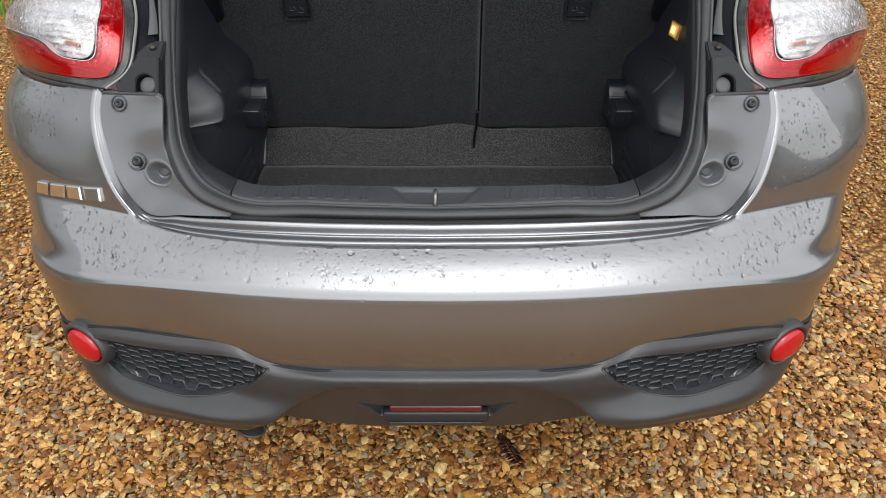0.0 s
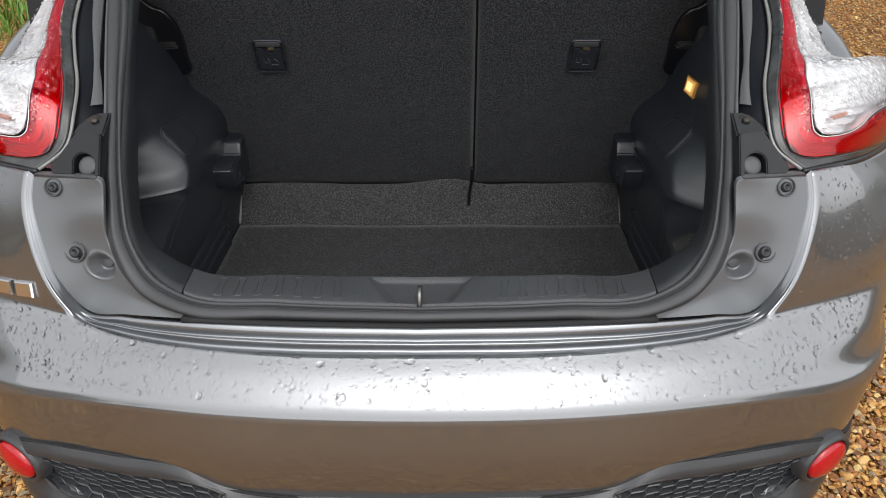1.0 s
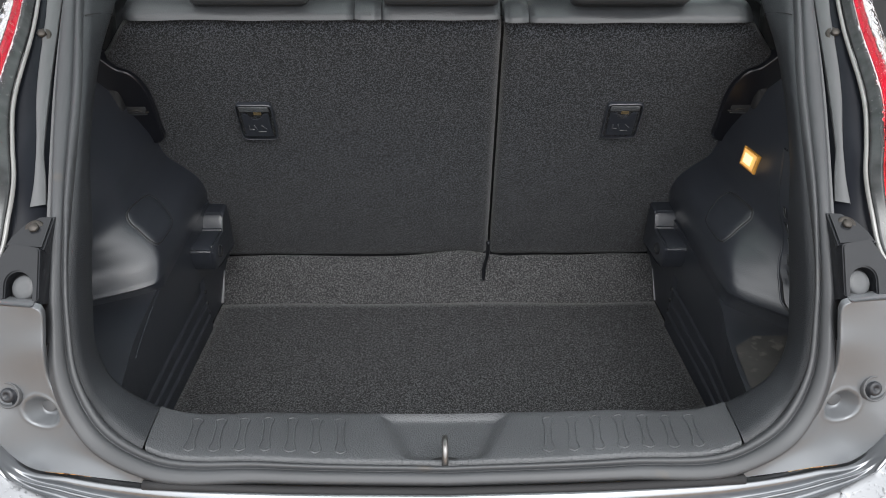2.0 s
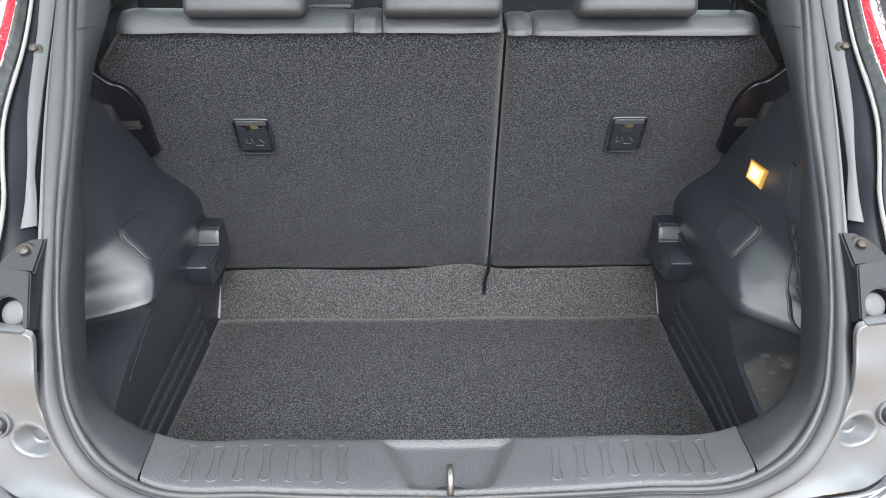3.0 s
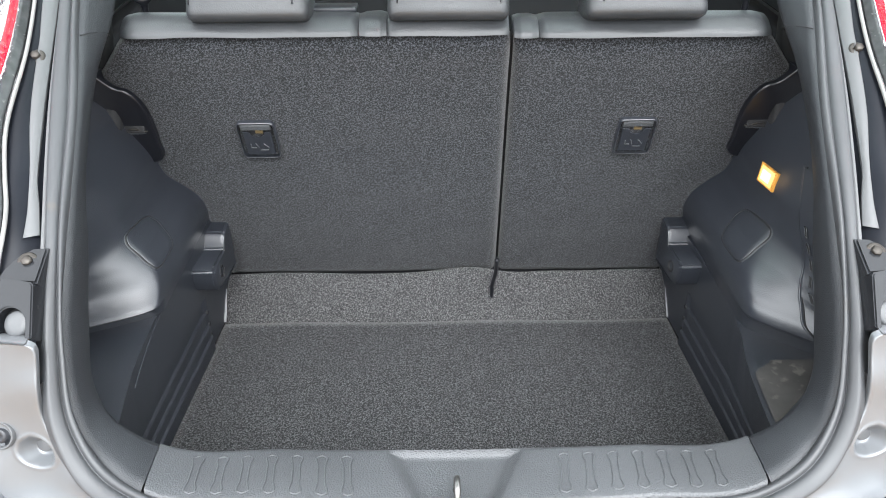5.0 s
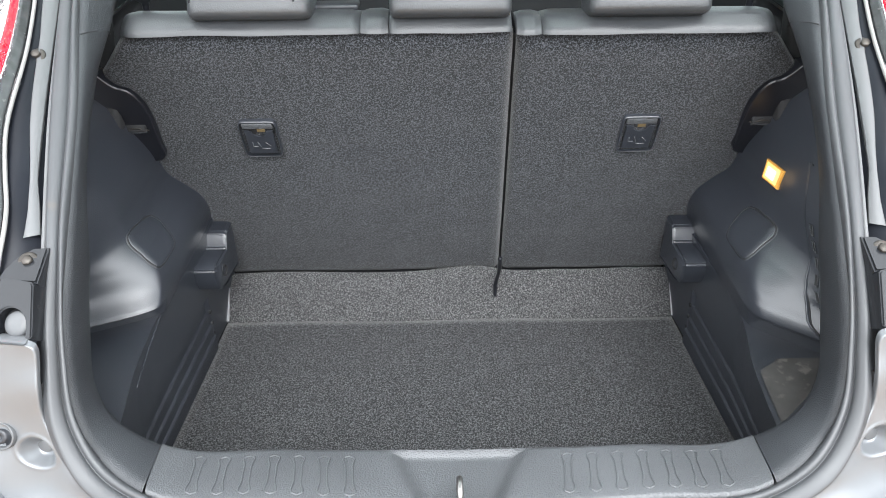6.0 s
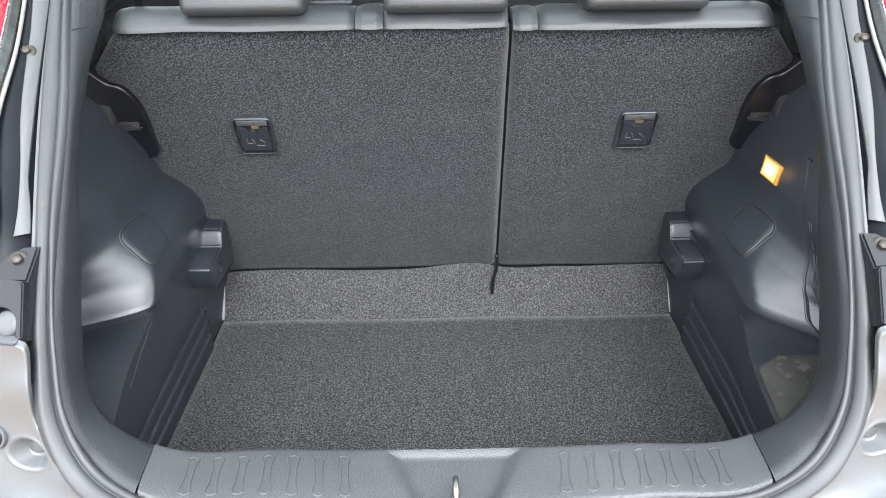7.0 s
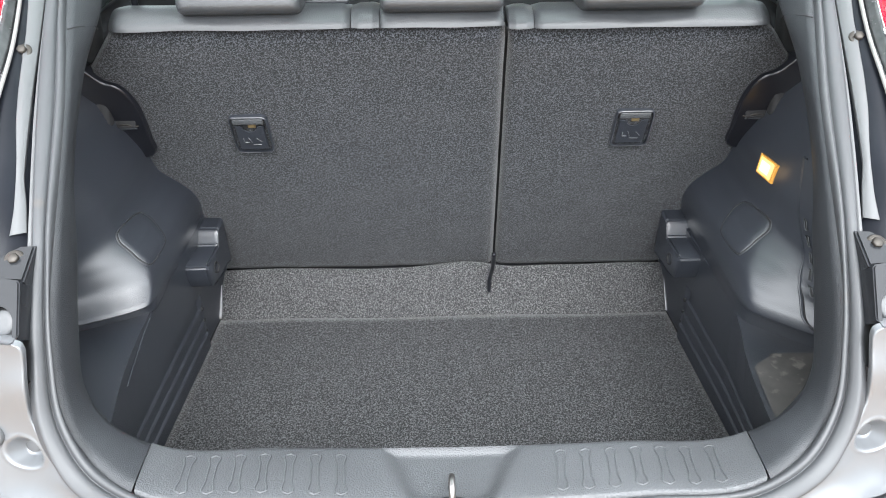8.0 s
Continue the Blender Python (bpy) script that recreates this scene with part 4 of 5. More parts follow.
def side_lining(s):
    zs, ze = SHELF_Z[s], EDGE_Z[s]
    levels = np.concatenate([np.linspace(.462, zs - .003, 110), [zs - .0015, zs - .0004, zs + .0002, zs + .002], np.linspace(zs + .004, ze - .004, 10),
                             [ze - .0008, ze + .0002, ze + .0015, ze + .003, ze + .006], np.linspace(ze + .009, 1.125, 150)])
    rows = []
    for z in levels:
        row = []
        y0 = float(np.interp(z, [.80, .87, .95, 1.0, 1.1, 1.13], [.215, .32, .385, .44, .60, .66]))
        for y in np.linspace(y0, .87, 150):
            x = wall_x(y, z, s)
            if z < .60:
                for q in (.512, .538, .566):
                    x += (.0042 * smooth((z - q) / .004 + .5) - .0021) * smooth((.715 - y) / .008)
            row.append((s * x, y, z))
        rows.append(row)
    ob = part("side_lining", aim(grid(rows), (-s, 0, 0)), SIDE, car, "charcoal moulded plastic boot side lining")
    ob.data.set_sharp_from_angle(angle=radians(38))
    for q in (.512, .538, .566):
        part("lining_dimple", lathe([(.0045, -.002), (.004, .0006), (.0001, .0004)], 12, facing((s * (wall_x(.714, q, s) - .001), .714, q), (-s, 0, 0))), DARK, ob, "small round dimple at a rib's end")
    return ob


lin_r, lin_l = side_lining(1), side_lining(-1)
crease = [(-wall_x(y, z, -1) - .0006, y, z) for y, z in np.linspace((.385, .690), (.525, .716), 24)]
part("lining_crease", tube(crease, .0016, 6), SIDE, lin_l, "fine crease in the lining")


def on_wall(s, y, z, off=0.0):
    x = wall_x(y, z, s)
    n = Vector((-1, (wall_x(y + .01, z, s) - wall_x(y - .01, z, s)) / .02, (wall_x(y, z + .01, s) - wall_x(y, z - .01, s)) / .02)).normalized()
    p = Vector((x, y, z)) + n * off
    return Vector((s * p.x, p.y, p.z)), Vector((s * n.x, n.y, n.z))


def hatch_cover(s, ob):
    """A four-cornered access flap set in the slope of the wheel arch, with a fine groove round it."""
    corner = [(.644, .830), (.622, .783), (.540, .788), (.553, .844)]
    pts = []
    for i in range(4):
        a, b, c = (np.array(corner[(i + k) % 4]) for k in (-1, 0, 1))
        bow = ((a + b) / 2 - np.mean(corner, 0)) * .04
        pts += [tuple((a + b) / 2 + bow), tuple(b + (a - b) * .17), tuple(b * .90 + (a + c) * .05), tuple(b + (c - b) * .17)]
    loop = even([(0, y, z) for y, z in pts + pts[:1]], 97)
    path = [on_wall(s, y, z, .0004)[0] for _, y, z in loop]
    c = loop[:-1].mean(0)
    rows = [[on_wall(s, c[1] + (y - c[1]) * f, c[2] + (z - c[2]) * f, h)[0] for _, y, z in loop] for f, h in ((.985, -.001), (.965, .0014), (.94, .0020), (.7, .0022), (.4, .0022), (.02, .0022))]
    fl = part("access_flap", aim(grid(rows), (-s, 0, 0.3)), SIDE, ob, "small four-cornered access flap in the lining")
    part("flap_groove", tube(path, .0016, 8), DARK, fl, "dark groove round the flap")
    part("flap_rim", tube([on_wall(s, c[1] + (y - c[1]) * 1.035, c[2] + (z - c[2]) * 1.035, .0002)[0] for _, y, z in loop], .0011, 8), SIDE, fl)


hatch_cover(1, lin_r)
hatch_cover(-1, lin_l)


def tie_bracket(s, ob):
    """A moulded block with a raised ridge at its back and a hole in its inner side for a net hook."""
    bm = bmesh.new()
    sec = [(.81, .712), (.772, .712), (.764, .706), (.753, .686), (.686, .691), (.677, .687), (.679, .660), (.689, .637), (.72, .628), (.81, .615)]
    rings = []
    for x, k in ((.490, 1), (.426, 1), (.4215, .985), (.420, .95)):
        rings.append([bm.verts.new((s * x, .745 + (y - .745) * k, .665 + (z - .665) * k)) for y, z in sec])
    for a, b in zip(rings, rings[1:]):
        for i in range(len(sec) - 1):
            bm.faces.new((a[i], a[i + 1], b[i + 1], b[i]))
    bm.faces.new(rings[-1])
    bmesh.ops.recalc_face_normals(bm, faces=bm.faces)
    bmesh.ops.bevel(bm, geom=[e for e in bm.edges if len(e.link_faces) == 2 and e.calc_face_angle(0) > .5], offset=.0034, segments=3, affect="EDGES")
    br = part("tie_bracket", bm, SIDE, ob, "black plastic tie-down block")
    br.data.set_sharp_from_angle(angle=radians(35))
    part("bracket_hole", lathe([(.0115, -.003), (.0115, .0015), (.0095, .0022), (.0085, -.004), (.0001, -.004)], 20, facing((s * .4195, .718, .661), (-s, -.1, .1))), DARK, br, "round hole in the block")


tie_bracket(1, lin_r)
tie_bracket(-1, lin_l)


def boot_lamp():
    """The small lit lamp in the lining, in an amber frame."""
    def loz(k, h):
        q = [(.656, .912), (.595, .919), (.588, .888), (.648, .880)]
        return [on_wall(1, .622 + (y - .622) * k * .90, .899 + (z - .900) * k * .90, h)[0] for y, z in q]
    p, n = on_wall(1, .622, .900, .002)
    bm = bmesh.new()
    rings = [[bm.verts.new(v) for v in loz(*a)] for a in ((1.0, -.006), (1.0, .0038), (.88, .0046), (.80, .0034))]
    for a, b in zip(rings, rings[1:]):
        for i in range(4):
            bm.faces.new((a[i], a[(i + 1) % 4], b[(i + 1) % 4], b[i]))
    bmesh.ops.recalc_face_normals(bm, faces=bm.faces)
    fr = part("boot_lamp", bm, mat("amber_lamp_frame", (0.55, 0.27, 0.05), 0.3, var=0.1), lin_r, "lit warm boot lamp in an amber frame", smooth=False)
    bm = bmesh.new()
    bm.faces.new([bm.verts.new(v) for v in loz(.81, .0042)])
    part("lamp_lens", bm, LAMPGLOW, fr, "glowing lamp lens", smooth=False)
    bm = bmesh.new()
    bm.faces.new([bm.verts.new(v) for v in loz(.50, .0056)])
    part("lamp_bulb", bm, BULBGLOW, fr, "bright bulb behind the lens", smooth=False)
    li = new("boot_lamp_light", bpy.data.lights.new("boot_lamp_light", "POINT"))
    li.data.energy, li.data.color, li.data.shadow_soft_size = 0.0025, (1.0, 0.65, 0.3), 0.015
    li.location = p + n * .03


boot_lamp()

# slotted vent and scuffed ledge beside the opening, one side only
def vent_y(z):
    """Where the vent cover begins, height by height."""
    return .423 + .735 * (max(z, .745) - .762)


def vent():
    rows, edge = [], []
    for z in np.linspace(.738, .95, 50):
        y1 = vent_y(max(z, .763)) - 1.3 * max(0.0, .763 - z)
        rows.append([(wall_x(y, z) - .004 * smooth((y1 - y) / .003), y, z) for y in np.linspace(y1 - .07, y1, 26)])
        edge.append((wall_x(y1, z) - .001, y1, z))
    ob = part("vent_panel", aim(grid(rows), (-1, 0, 0)), SIDE, lin_r, "slotted plastic vent cover")
    part("vent_edge", tube(edge, .0020, 8), SIDE, ob)
    part("vent_groove", tube([(x + .002, y - .005, z) for x, y, z in edge], .0012, 6), DARK, ob, "dark groove along the vent cover")
    for i in range(6):
        z = .782 + i * .0195
        y = vent_y(z) - .020
        ring = [(wall_x(y + a * .0026 + b * .0046, z + b * .0062) - .0058, y + a * .0026 + b * .0046, z + b * .0062) for a, b in ((-1, -1), (1, -1), (1, 1), (-1, 1), (-1, -1))]
        slot = part("vent_slot", tube(ring, .0008, 6), SILLTRIM, ob, "pale upright slot rim")
        bm = bmesh.new()
        bm.faces.new([bm.verts.new(p) for p in ring[:4]])
        part("slot_hole", aim(bm, (-1, -.5, 0)), DARK, slot)


vent()


def scuffed_ledge():
    rows = []
    for y in np.linspace(.235, .415, 30):
        k = smooth((y - .385) / .03)
        rows.append([(x, y, SHELF_Z[1] + .0022 - .001 * k) for x in np.linspace(wall_x(y, .69) + .004 + .03 * k, .545 - .015 * math.sin(y * 70), 24)])
    return part("scuffed_ledge", aim(grid(rows), (0, 0, 1)), SCUFFED, lin_r, "scratched and dusty ledge of the lining")


scuffed_ledge()

# ---------- hedge round the drive ----------
def hedge():
    """A low uneven hedge that closes the drive all round."""
    rows = []
    for h in np.linspace(0, 1, 10):
        row = []
        for a in np.linspace(0, 2 * math.pi, 181):
            r = 17 + 2.0 * noise.noise((math.cos(a) * 2, math.sin(a) * 2, 0)) + .8 * noise.noise((math.cos(a) * 9, math.sin(a) * 9, h * 3)) + h * .5
            top = 1.5 + 0.3 * noise.noise((math.cos(a) * 3, math.sin(a) * 3, 5)) + .3 * noise.noise((math.cos(a) * 14, math.sin(a) * 14, 2))
            row.append((.7 * r * math.cos(a), r * math.sin(a), -.1 + top * h))
        rows.append(row)
    return part("hedge", grid(rows), mat("hedge_leaves", (0.165, 0.172, 0.150), 0.7, var=0.35, var_scale=2.0, grain=.8, grain_scale=14), None, thick=.6)


tagged(hedge(), "low pale green hedge round the drive", "hedge", kind="structure")

BULBSHADE = mat("brown_bulb_shade", (0.30, 0.09, 0.04), 0.35, var=0.1)

# ---------- tail lamps ----------
LAMP = [[(.548, .222, .942), (.64, .262, .938), (.726, .342, .918), (.809, .445, .893)],
        [(.5145, .248, .963), (.62, .262, .980), (.721, .337, .962), (.818, .458, .930)],
        [(.508, .290, 1.0), (.585, .285, 1.022), (.69, .345, 1.012), (.812, .464, .973)],
        [(.512, .33, 1.027), (.555, .325, 1.045), (.628, .357, 1.046), (.714, .41, 1.036)],
        [(.525, .37, 1.05), (.55, .365, 1.065), (0.595, 0.378, 1.048), (0.628, 0.395, 1.045)],
        [(.540, .42, 1.076), (.558, .412, 1.09), (0.594, 0.435, 1.072), (0.614, 0.45, 1.076)],
        [(.547, .54, 1.144), (.561, .53, 1.156), (.576, .54, 1.158), (.590, .56, 1.15)],
        [(.576, .72, 1.245), (.588, .71, 1.255), (.600, .715, 1.257), (.612, .73, 1.25)]]
lamp_fine = across([seg(c, 16) for c in LAMP], 12)


def lamp_at(u, v, inward=0.0):
    """A place on the lamp's skin: u from its inner rim outwards, v from its foot to its top (0 to 7)."""
    a, b = np.clip(v * 12, 0, 83.999), np.clip(u * 48, 0, 47.999)
    i, j = int(a), int(b)
    f, g = a - i, b - j
    q = lamp_fine
    p = (q[i, j] * (1 - g) + q[i, j + 1] * g) * (1 - f) + (q[i + 1, j] * (1 - g) + q[i + 1, j + 1] * g) * f
    return p + np.array((-.25, .80, -.45)) * inward


INNER = seg([(.02, 0, 0), (.026, .33, 0), (.045, 1.3, 0), (.065, 2.3, 0), (.11, 3, 0), (.165, 3.8, 0), (.20, 4.7, 0), (.20, 7, 0)], 12)


def lamp_inner(v):
    """Where the red lens begins beside the smoked edge."""
    return float(np.interp(v, INNER[:, 1], INNER[:, 0]))


# where the clear lens meets the red one, from the top down the inner side, round a corner and outwards
CLEAR = [(.42, 7), (.41, 5.3), (.41, 4.2), (.40, 3.5), (.365, 3.1), (.275, 2.5), (.208, 1.92), (.172, 1.45), (.166, 1.2), (.182, 1.06), (.235, 1.0), (.33, 1.02),
         (.396, 1.15), (.458, 1.31), (.521, 1.41), (.70, 1.52), (1.0, 1.66)]
CLEAR_LINE = even([(u * 4, v, 0) for u, v in CLEAR], 110)[:, :2] * (.25, 1)
TURN_AT = int(np.argmin(CLEAR_LINE[:, 1] + CLEAR_LINE[:, 0] * 2))


def tail_lamp(s):
    way = (s * .2, -1, .5)

    def sheet(a, b, inward, nu, relief=lambda u, v: 0.0):
        """The lamp's skin between two lines of (u, v)."""
        return aim(grid([[lamp_at(u, v, inward + relief(u, v)) * (s, 1, 1) for u, v in p + (q - p) * np.linspace(0, 1, nu)[:, None]] for p, q in zip(a, b)]), way)
    n, k = len(CLEAR_LINE), TURN_AT
    keys = [(lamp_inner(v), v) for v in (7, 6, 5, 4, 3.2, 2.4, 1.6, 1.0, .7)] + [(.060, .46), (.100, .35)], [(.100, .35), (.17, .29), (.32, .25), (.6, .19), (1.0, .10)]
    run = [even([(u * 4, v, 0) for u, v in line], m)[:, :2] * (.25, 1) for line, m in zip(keys, (k, n - k + 1))]
    outer = np.concatenate([run[0], run[1][1:]])
    rim = np.array([(0.0, v) for v in np.linspace(7, 0, k)] + [(w, 0.0) for w in np.linspace(.03, 1, n - k)])
    far = np.array([(1.0, v) for v in np.linspace(7, CLEAR_LINE[-1][1], n)])
    base = part("tail_lamp", sheet(rim, far, .034, 24), SILVER, car, "wet tail lamp with red and clear lenses")
    part("lamp_surround", sheet(rim, outer, .0, 5), SMOKED, base, "smoked dark edge of the lamp", thick=.006)
    half = outer + (CLEAR_LINE - outer) * .72
    part("red_lens", sheet(outer, CLEAR_LINE, -.003, 14), REDLENS, base, "red lamp lens round two sides", thick=.0015)
    part("red_reflector", sheet(outer, half, .012, 30, lambda u, v: .004 * abs(math.sin(v * 30)) * (v < 1.5)), REDBACK, base, "ribbed reflector behind the red lens")
    part("pale_reflector", sheet(half, CLEAR_LINE, .012, 12), SILVER, base, "pale inner border behind the red lens")
    part("clear_lens", sheet(CLEAR_LINE, far, -.003, 26), CLEARLENS, base, "clear rain-wet lamp lens", thick=.0015)
    part("ribbed_reflector", sheet(CLEAR_LINE, far, .016, 90, lambda u, v: (.011 * (v * 5 % 1.0) + .006 * (u * 9 % 1.0)) * (v < 2.4)), SILVER, base, "ribbed silver reflector", smooth=False)
    for u, v in ((.36, 1.45),):
        part("bulb_shade", block((.034, .006, .006), tuple(lamp_at(u, v, .020) * (s, 1, 1)), (30, 0, s * 30), .002), BULBSHADE, base, "small orange-brown bulb shade")
    for lens in base.children:
        if lens.name.startswith(("red_lens", "clear_lens")):
            lens.visible_shadow = False
    path = [lamp_at(0, v, -.001) * (s, 1, 1) + np.array((-s * .004, 0, -.002)) for v in np.linspace(0.02, 7, 70)]
    part("lamp_rim", tube(path, .0027, 8), PALERIM, base, "pale glossy rim of the lamp")
    line = [lamp_at(u, v, -.0045) * (s, 1, 1) for u, v in CLEAR_LINE]
    part("lens_joint", tube(line, .0006, 5), SILVER, base, "pale joint between the lenses")
    foot = [lamp_at(u, 0, 0.004) * (s, 1, 1) + np.array((0, 0, -.005)) for u in np.linspace(0, 1, 40)]
    part("lamp_foot", tube(foot, .006, 8), BLACKPL, base, "black gasket under the lamp")
    side = [[lamp_at(1, v, d) * (s, 1, 1) for v in np.linspace(0, 7, 60)] for d in (-.003, .03, .06)]
    part("lamp_side", aim(grid(side), (s, 0, 0)), SILVER, base, "pale side of the lamp")
    return base


for sg in (1, -1):
    tail_lamp(sg)

# ---------- pillar between seal and lamp ----------
PIL_IN = [(.452, .205, .875), (.462, .240, .925), (.467, .304, .985), (.484, .39, 1.04), (.501, .472, 1.085), (.527, .617, 1.167), (.556, .80, 1.27)]
PIL_OUT = [(.545, .240, .915), (.548, .230, .937), (.509, .288, .992), (.517, .345, 1.033), (.537, .412, 1.068), (.549, .55, 1.148), (.579, .73, 1.248)]


def pillar():
    a, b = seg(PIL_IN, 10)[12:], seg(PIL_OUT, 10)[12:]
    rows = band(a, b, [(-.15, -.012), (.0, -.010), (.12, -.008), (.3, -.003), (.6, .000), (.9, -.002), (1.05, -.006)], (0, -.6, .8))
    return aim(grid(rows), (0, -1, 1))


pil_r, pil_l = both("pillar_panel", pillar(), FILM, car, "pillar panel beside the lamp under dark film")


def slab(outline, depth, bevel):
    """A flat plate of any outline, given a thickness along depth and softened edges."""
    bm = bmesh.new()
    d = Vector(depth)
    top = [bm.verts.new(Vector(p)) for p in outline]
    low = [bm.verts.new(Vector(p) + d) for p in outline]
    for i in range(len(top)):
        j = (i + 1) % len(top)
        bm.faces.new((top[i], top[j], low[j], low[i]))
    rim = [bm.edges.get((top[i], top[(i + 1) % len(top)])) for i in range(len(top))]
    bm.faces.new(top)
    bmesh.ops.recalc_face_normals(bm, faces=bm.faces)
    bmesh.ops.bevel(bm, geom=rim, offset=bevel, segments=2, affect="EDGES")
    return bm


def pillar_strip(lo, hi, lift, start=24):
    """A flat painted band along the pillar between two shares of its width."""
    a, b = seg(PIL_IN, 10)[start:], seg(PIL_OUT, 10)[start:]
    w = np.linspace(0, 1, len(a))
    at = lambda f: a + (b - a) * f(w)[:, None]
    return aim(grid(band(at(lo), at(hi), [(0, -.008), (.01, lift), (.06, lift + .0008), (.94, lift + .0008), (.99, lift), (1, -.008)], (0, -.6, .8))), (0, -1, 1))


STRIP_W = [0, .1, .2, .31, .5, .6, .71, .78, 1]
STRIPS = (("painted_strip", lambda w: np.interp(w, STRIP_W, [.10, .14, .22, .20, .15, .11, .07, .05, .04]),
           lambda w: np.interp(w, STRIP_W, [.50, .43, .41, .42, .47, .51, .55, .62, .66]), .001, "narrow grey painted strip"),
          ("painted_flange", lambda w: -.05 + 0 * w, lambda w: .045 + .03 * smooth(w * 6) - .03 * smooth((w - .5) * 3), .0015, "grey painted metal edge beside the seal"))


for s, ob in ((1, pil_r), (-1, pil_l)):
    for name, lo, hi, lift, words in STRIPS:
        bm = pillar_strip(lo, hi, lift, 22 if name == "painted_strip" else 14)
        part(name, bm if s > 0 else flip(bm), PAINT_STRIP, ob, words)
    n = Vector((s * -.1, -.55, .83))
    for p in ((.472, .279, .988), (.535, .540, 1.131)):
        c = Vector((s * p[0], p[1], p[2]))
        wash = part("bolt_washer", lathe([(.0112, -.006), (.0112, .0012), (.0098, .0024), (.0060, .0024)], 24, facing(c, n)), STEEL, ob, "zinc washer")
        part("bolt_head", lathe([(.0062, .001), (.0062, .0065), (.0052, .0075), (.0001, .0075)], 6, facing(c, n)), STEEL, wash, "hexagon bolt head")
    # bolted plate, and under it a pressed box with an arched cut-out for a round cap
    outline = [(.452, .249, .981), (.497, .251, .983), (.494, .266, .986), (.486, .285, .992), (.472, .295, .9955), (.455, .296, .996)]
    br = part("lamp_bracket", slab([(s * x, y, z) for x, y, z in outline], (0, .008, -.016), .0022), BRACKET, ob, "dark bolted lamp mounting bracket")
    o, along, up = Vector((s * .450, .205, .943)), Vector((s, .12, 0)).normalized(), Vector((s * .045, .69, .72)).normalized()
    arch = [(.0235 + .0160 * math.cos(a), .0135 + .0160 * math.sin(a)) for a in np.linspace(0, math.pi, 15)]
    outline = [(0, -.004), (.0005, .055), (.003, .058), (.036, .061), (.074, .006), (.070, -.004), (.0395, -.004)] + arch + [(.0075, -.004)]
    inward = along.cross(up) * (-s)
    box = part("bracket_box", slab([o + along * u + up * v for u, v in outline], inward * .022, .0016), BRACKET, br, "dark pressed box with an arched cut-out")
    for piece in (br, box):
        piece.data.set_sharp_from_angle(angle=radians(28))
    cm = facing(o + along * .0205 + up * .0125 + inward * .006, -inward)
    part("bracket_cap", lathe([(.0140, -.010), (.0140, .000), (.0122, .0022), (.006, .0028), (.0001, .0028)], 26, cm), CAPGREY, box, "round grey cap")
    part("cap_recess", lathe([(.0185, -.002), (.0185, .0), (.0001, .0)], 24, facing(o + along * .0235 + up * .0125 + inward * .014, -inward)), DARK, box, "dark recess behind the cap")

# ---------- wings, roof and cabin ----------
def wing():
    lines = [[(.772, .44, .908), (.805, .58, .920), (.815, .9, .94), (.845, 1.3, .95), (.86, 1.7, .94)],
             [(.755, .50, .935), (.795, .62, .958), (.803, .9, .985), (.825, 1.3, .99), (.845, 1.7, .98)],
             [(.69, .55, .97), (.71, .68, 1.005), (.73, .9, 1.04), (.75, 1.3, 1.05), (.77, 1.7, 1.05)],
             [(.62, .66, 1.05), (.65, .80, 1.10), (.67, 1.0, 1.14), (.69, 1.3, 1.15), (.71, 1.7, 1.14)]]
    return aim(grid(across([seg(c, 8) for c in lines], 5)), (1, 0, 1))


both("rear_wing", wing(), PAINT, car, "grey metallic rear wing", thick=.003)


def flank():
    top = [(.81, .88, .97), (.845, 1.3, .98), (.86, 1.9, .97), (.86, 2.9, .95), (.84, 3.5, .92), (.72, 3.95, .80)]
    mid = [(.80, .88, .77), (.85, 1.3, .78), (.87, 1.9, .78), (.87, 2.9, .78), (.86, 3.5, .78), (.74, 4.0, .68)]
    low = [(.775, .88, .66), (.80, 1.3, .60), (.84, 1.9, .34), (.84, 2.6, .34), (.82, 3.3, .66), (.72, 3.98, .45)]
    return aim(grid(across([seg(c, 8) for c in (top, mid, low)], 6)), (1, 0, 0))


both("flank", flank(), PAINT, car, "grey metallic body side", thick=.003)


def bonnet():
    lines = [[(0, 2.75, 1.06), (.45, 2.75, 1.05), (.80, 2.75, .98)], [(0, 3.3, 1.03), (.45, 3.3, 1.02), (.82, 3.3, .94)],
             [(0, 3.85, .93), (.45, 3.80, .92), (.76, 3.72, .86)], [(0, 4.05, .72), (.45, 4.02, .72), (.74, 3.92, .70)], [(0, 4.06, .35), (.45, 4.02, .35), (.70, 3.92, .36)]]
    return aim(grid([full(r) for r in across([seg(c, 6) for c in lines], 5)]), (0, 0, 1))


part("bonnet", bonnet(), PAINT, car, "grey metallic bonnet and nose", thick=.004)
screen = [full(seg([(0, 2.78, 1.06), (.40, 2.76, 1.05), (.72, 2.70, 1.0)], 6)), full(seg([(0, 2.15, 1.53), (.35, 2.14, 1.52), (.56, 2.10, 1.49)], 6))]
pane = part("windscreen", aim(grid(screen), (0, 1, 1)), GLASS, car, "curved front windscreen", thick=.004)
pane.visible_shadow = False


def roof_skin():
    rows = [[(x * w, y, z - .10 * x * x) for x in np.linspace(-1, 1, 25)] for y, z, w in ((.88, 1.545, .60), (1.2, 1.57, .62), (1.7, 1.575, .62), (2.15, 1.55, .58))]
    return aim(grid(rows), (0, 0, 1))


part("roof_skin", roof_skin(), PAINT, car, "grey metallic roof", thick=.004)


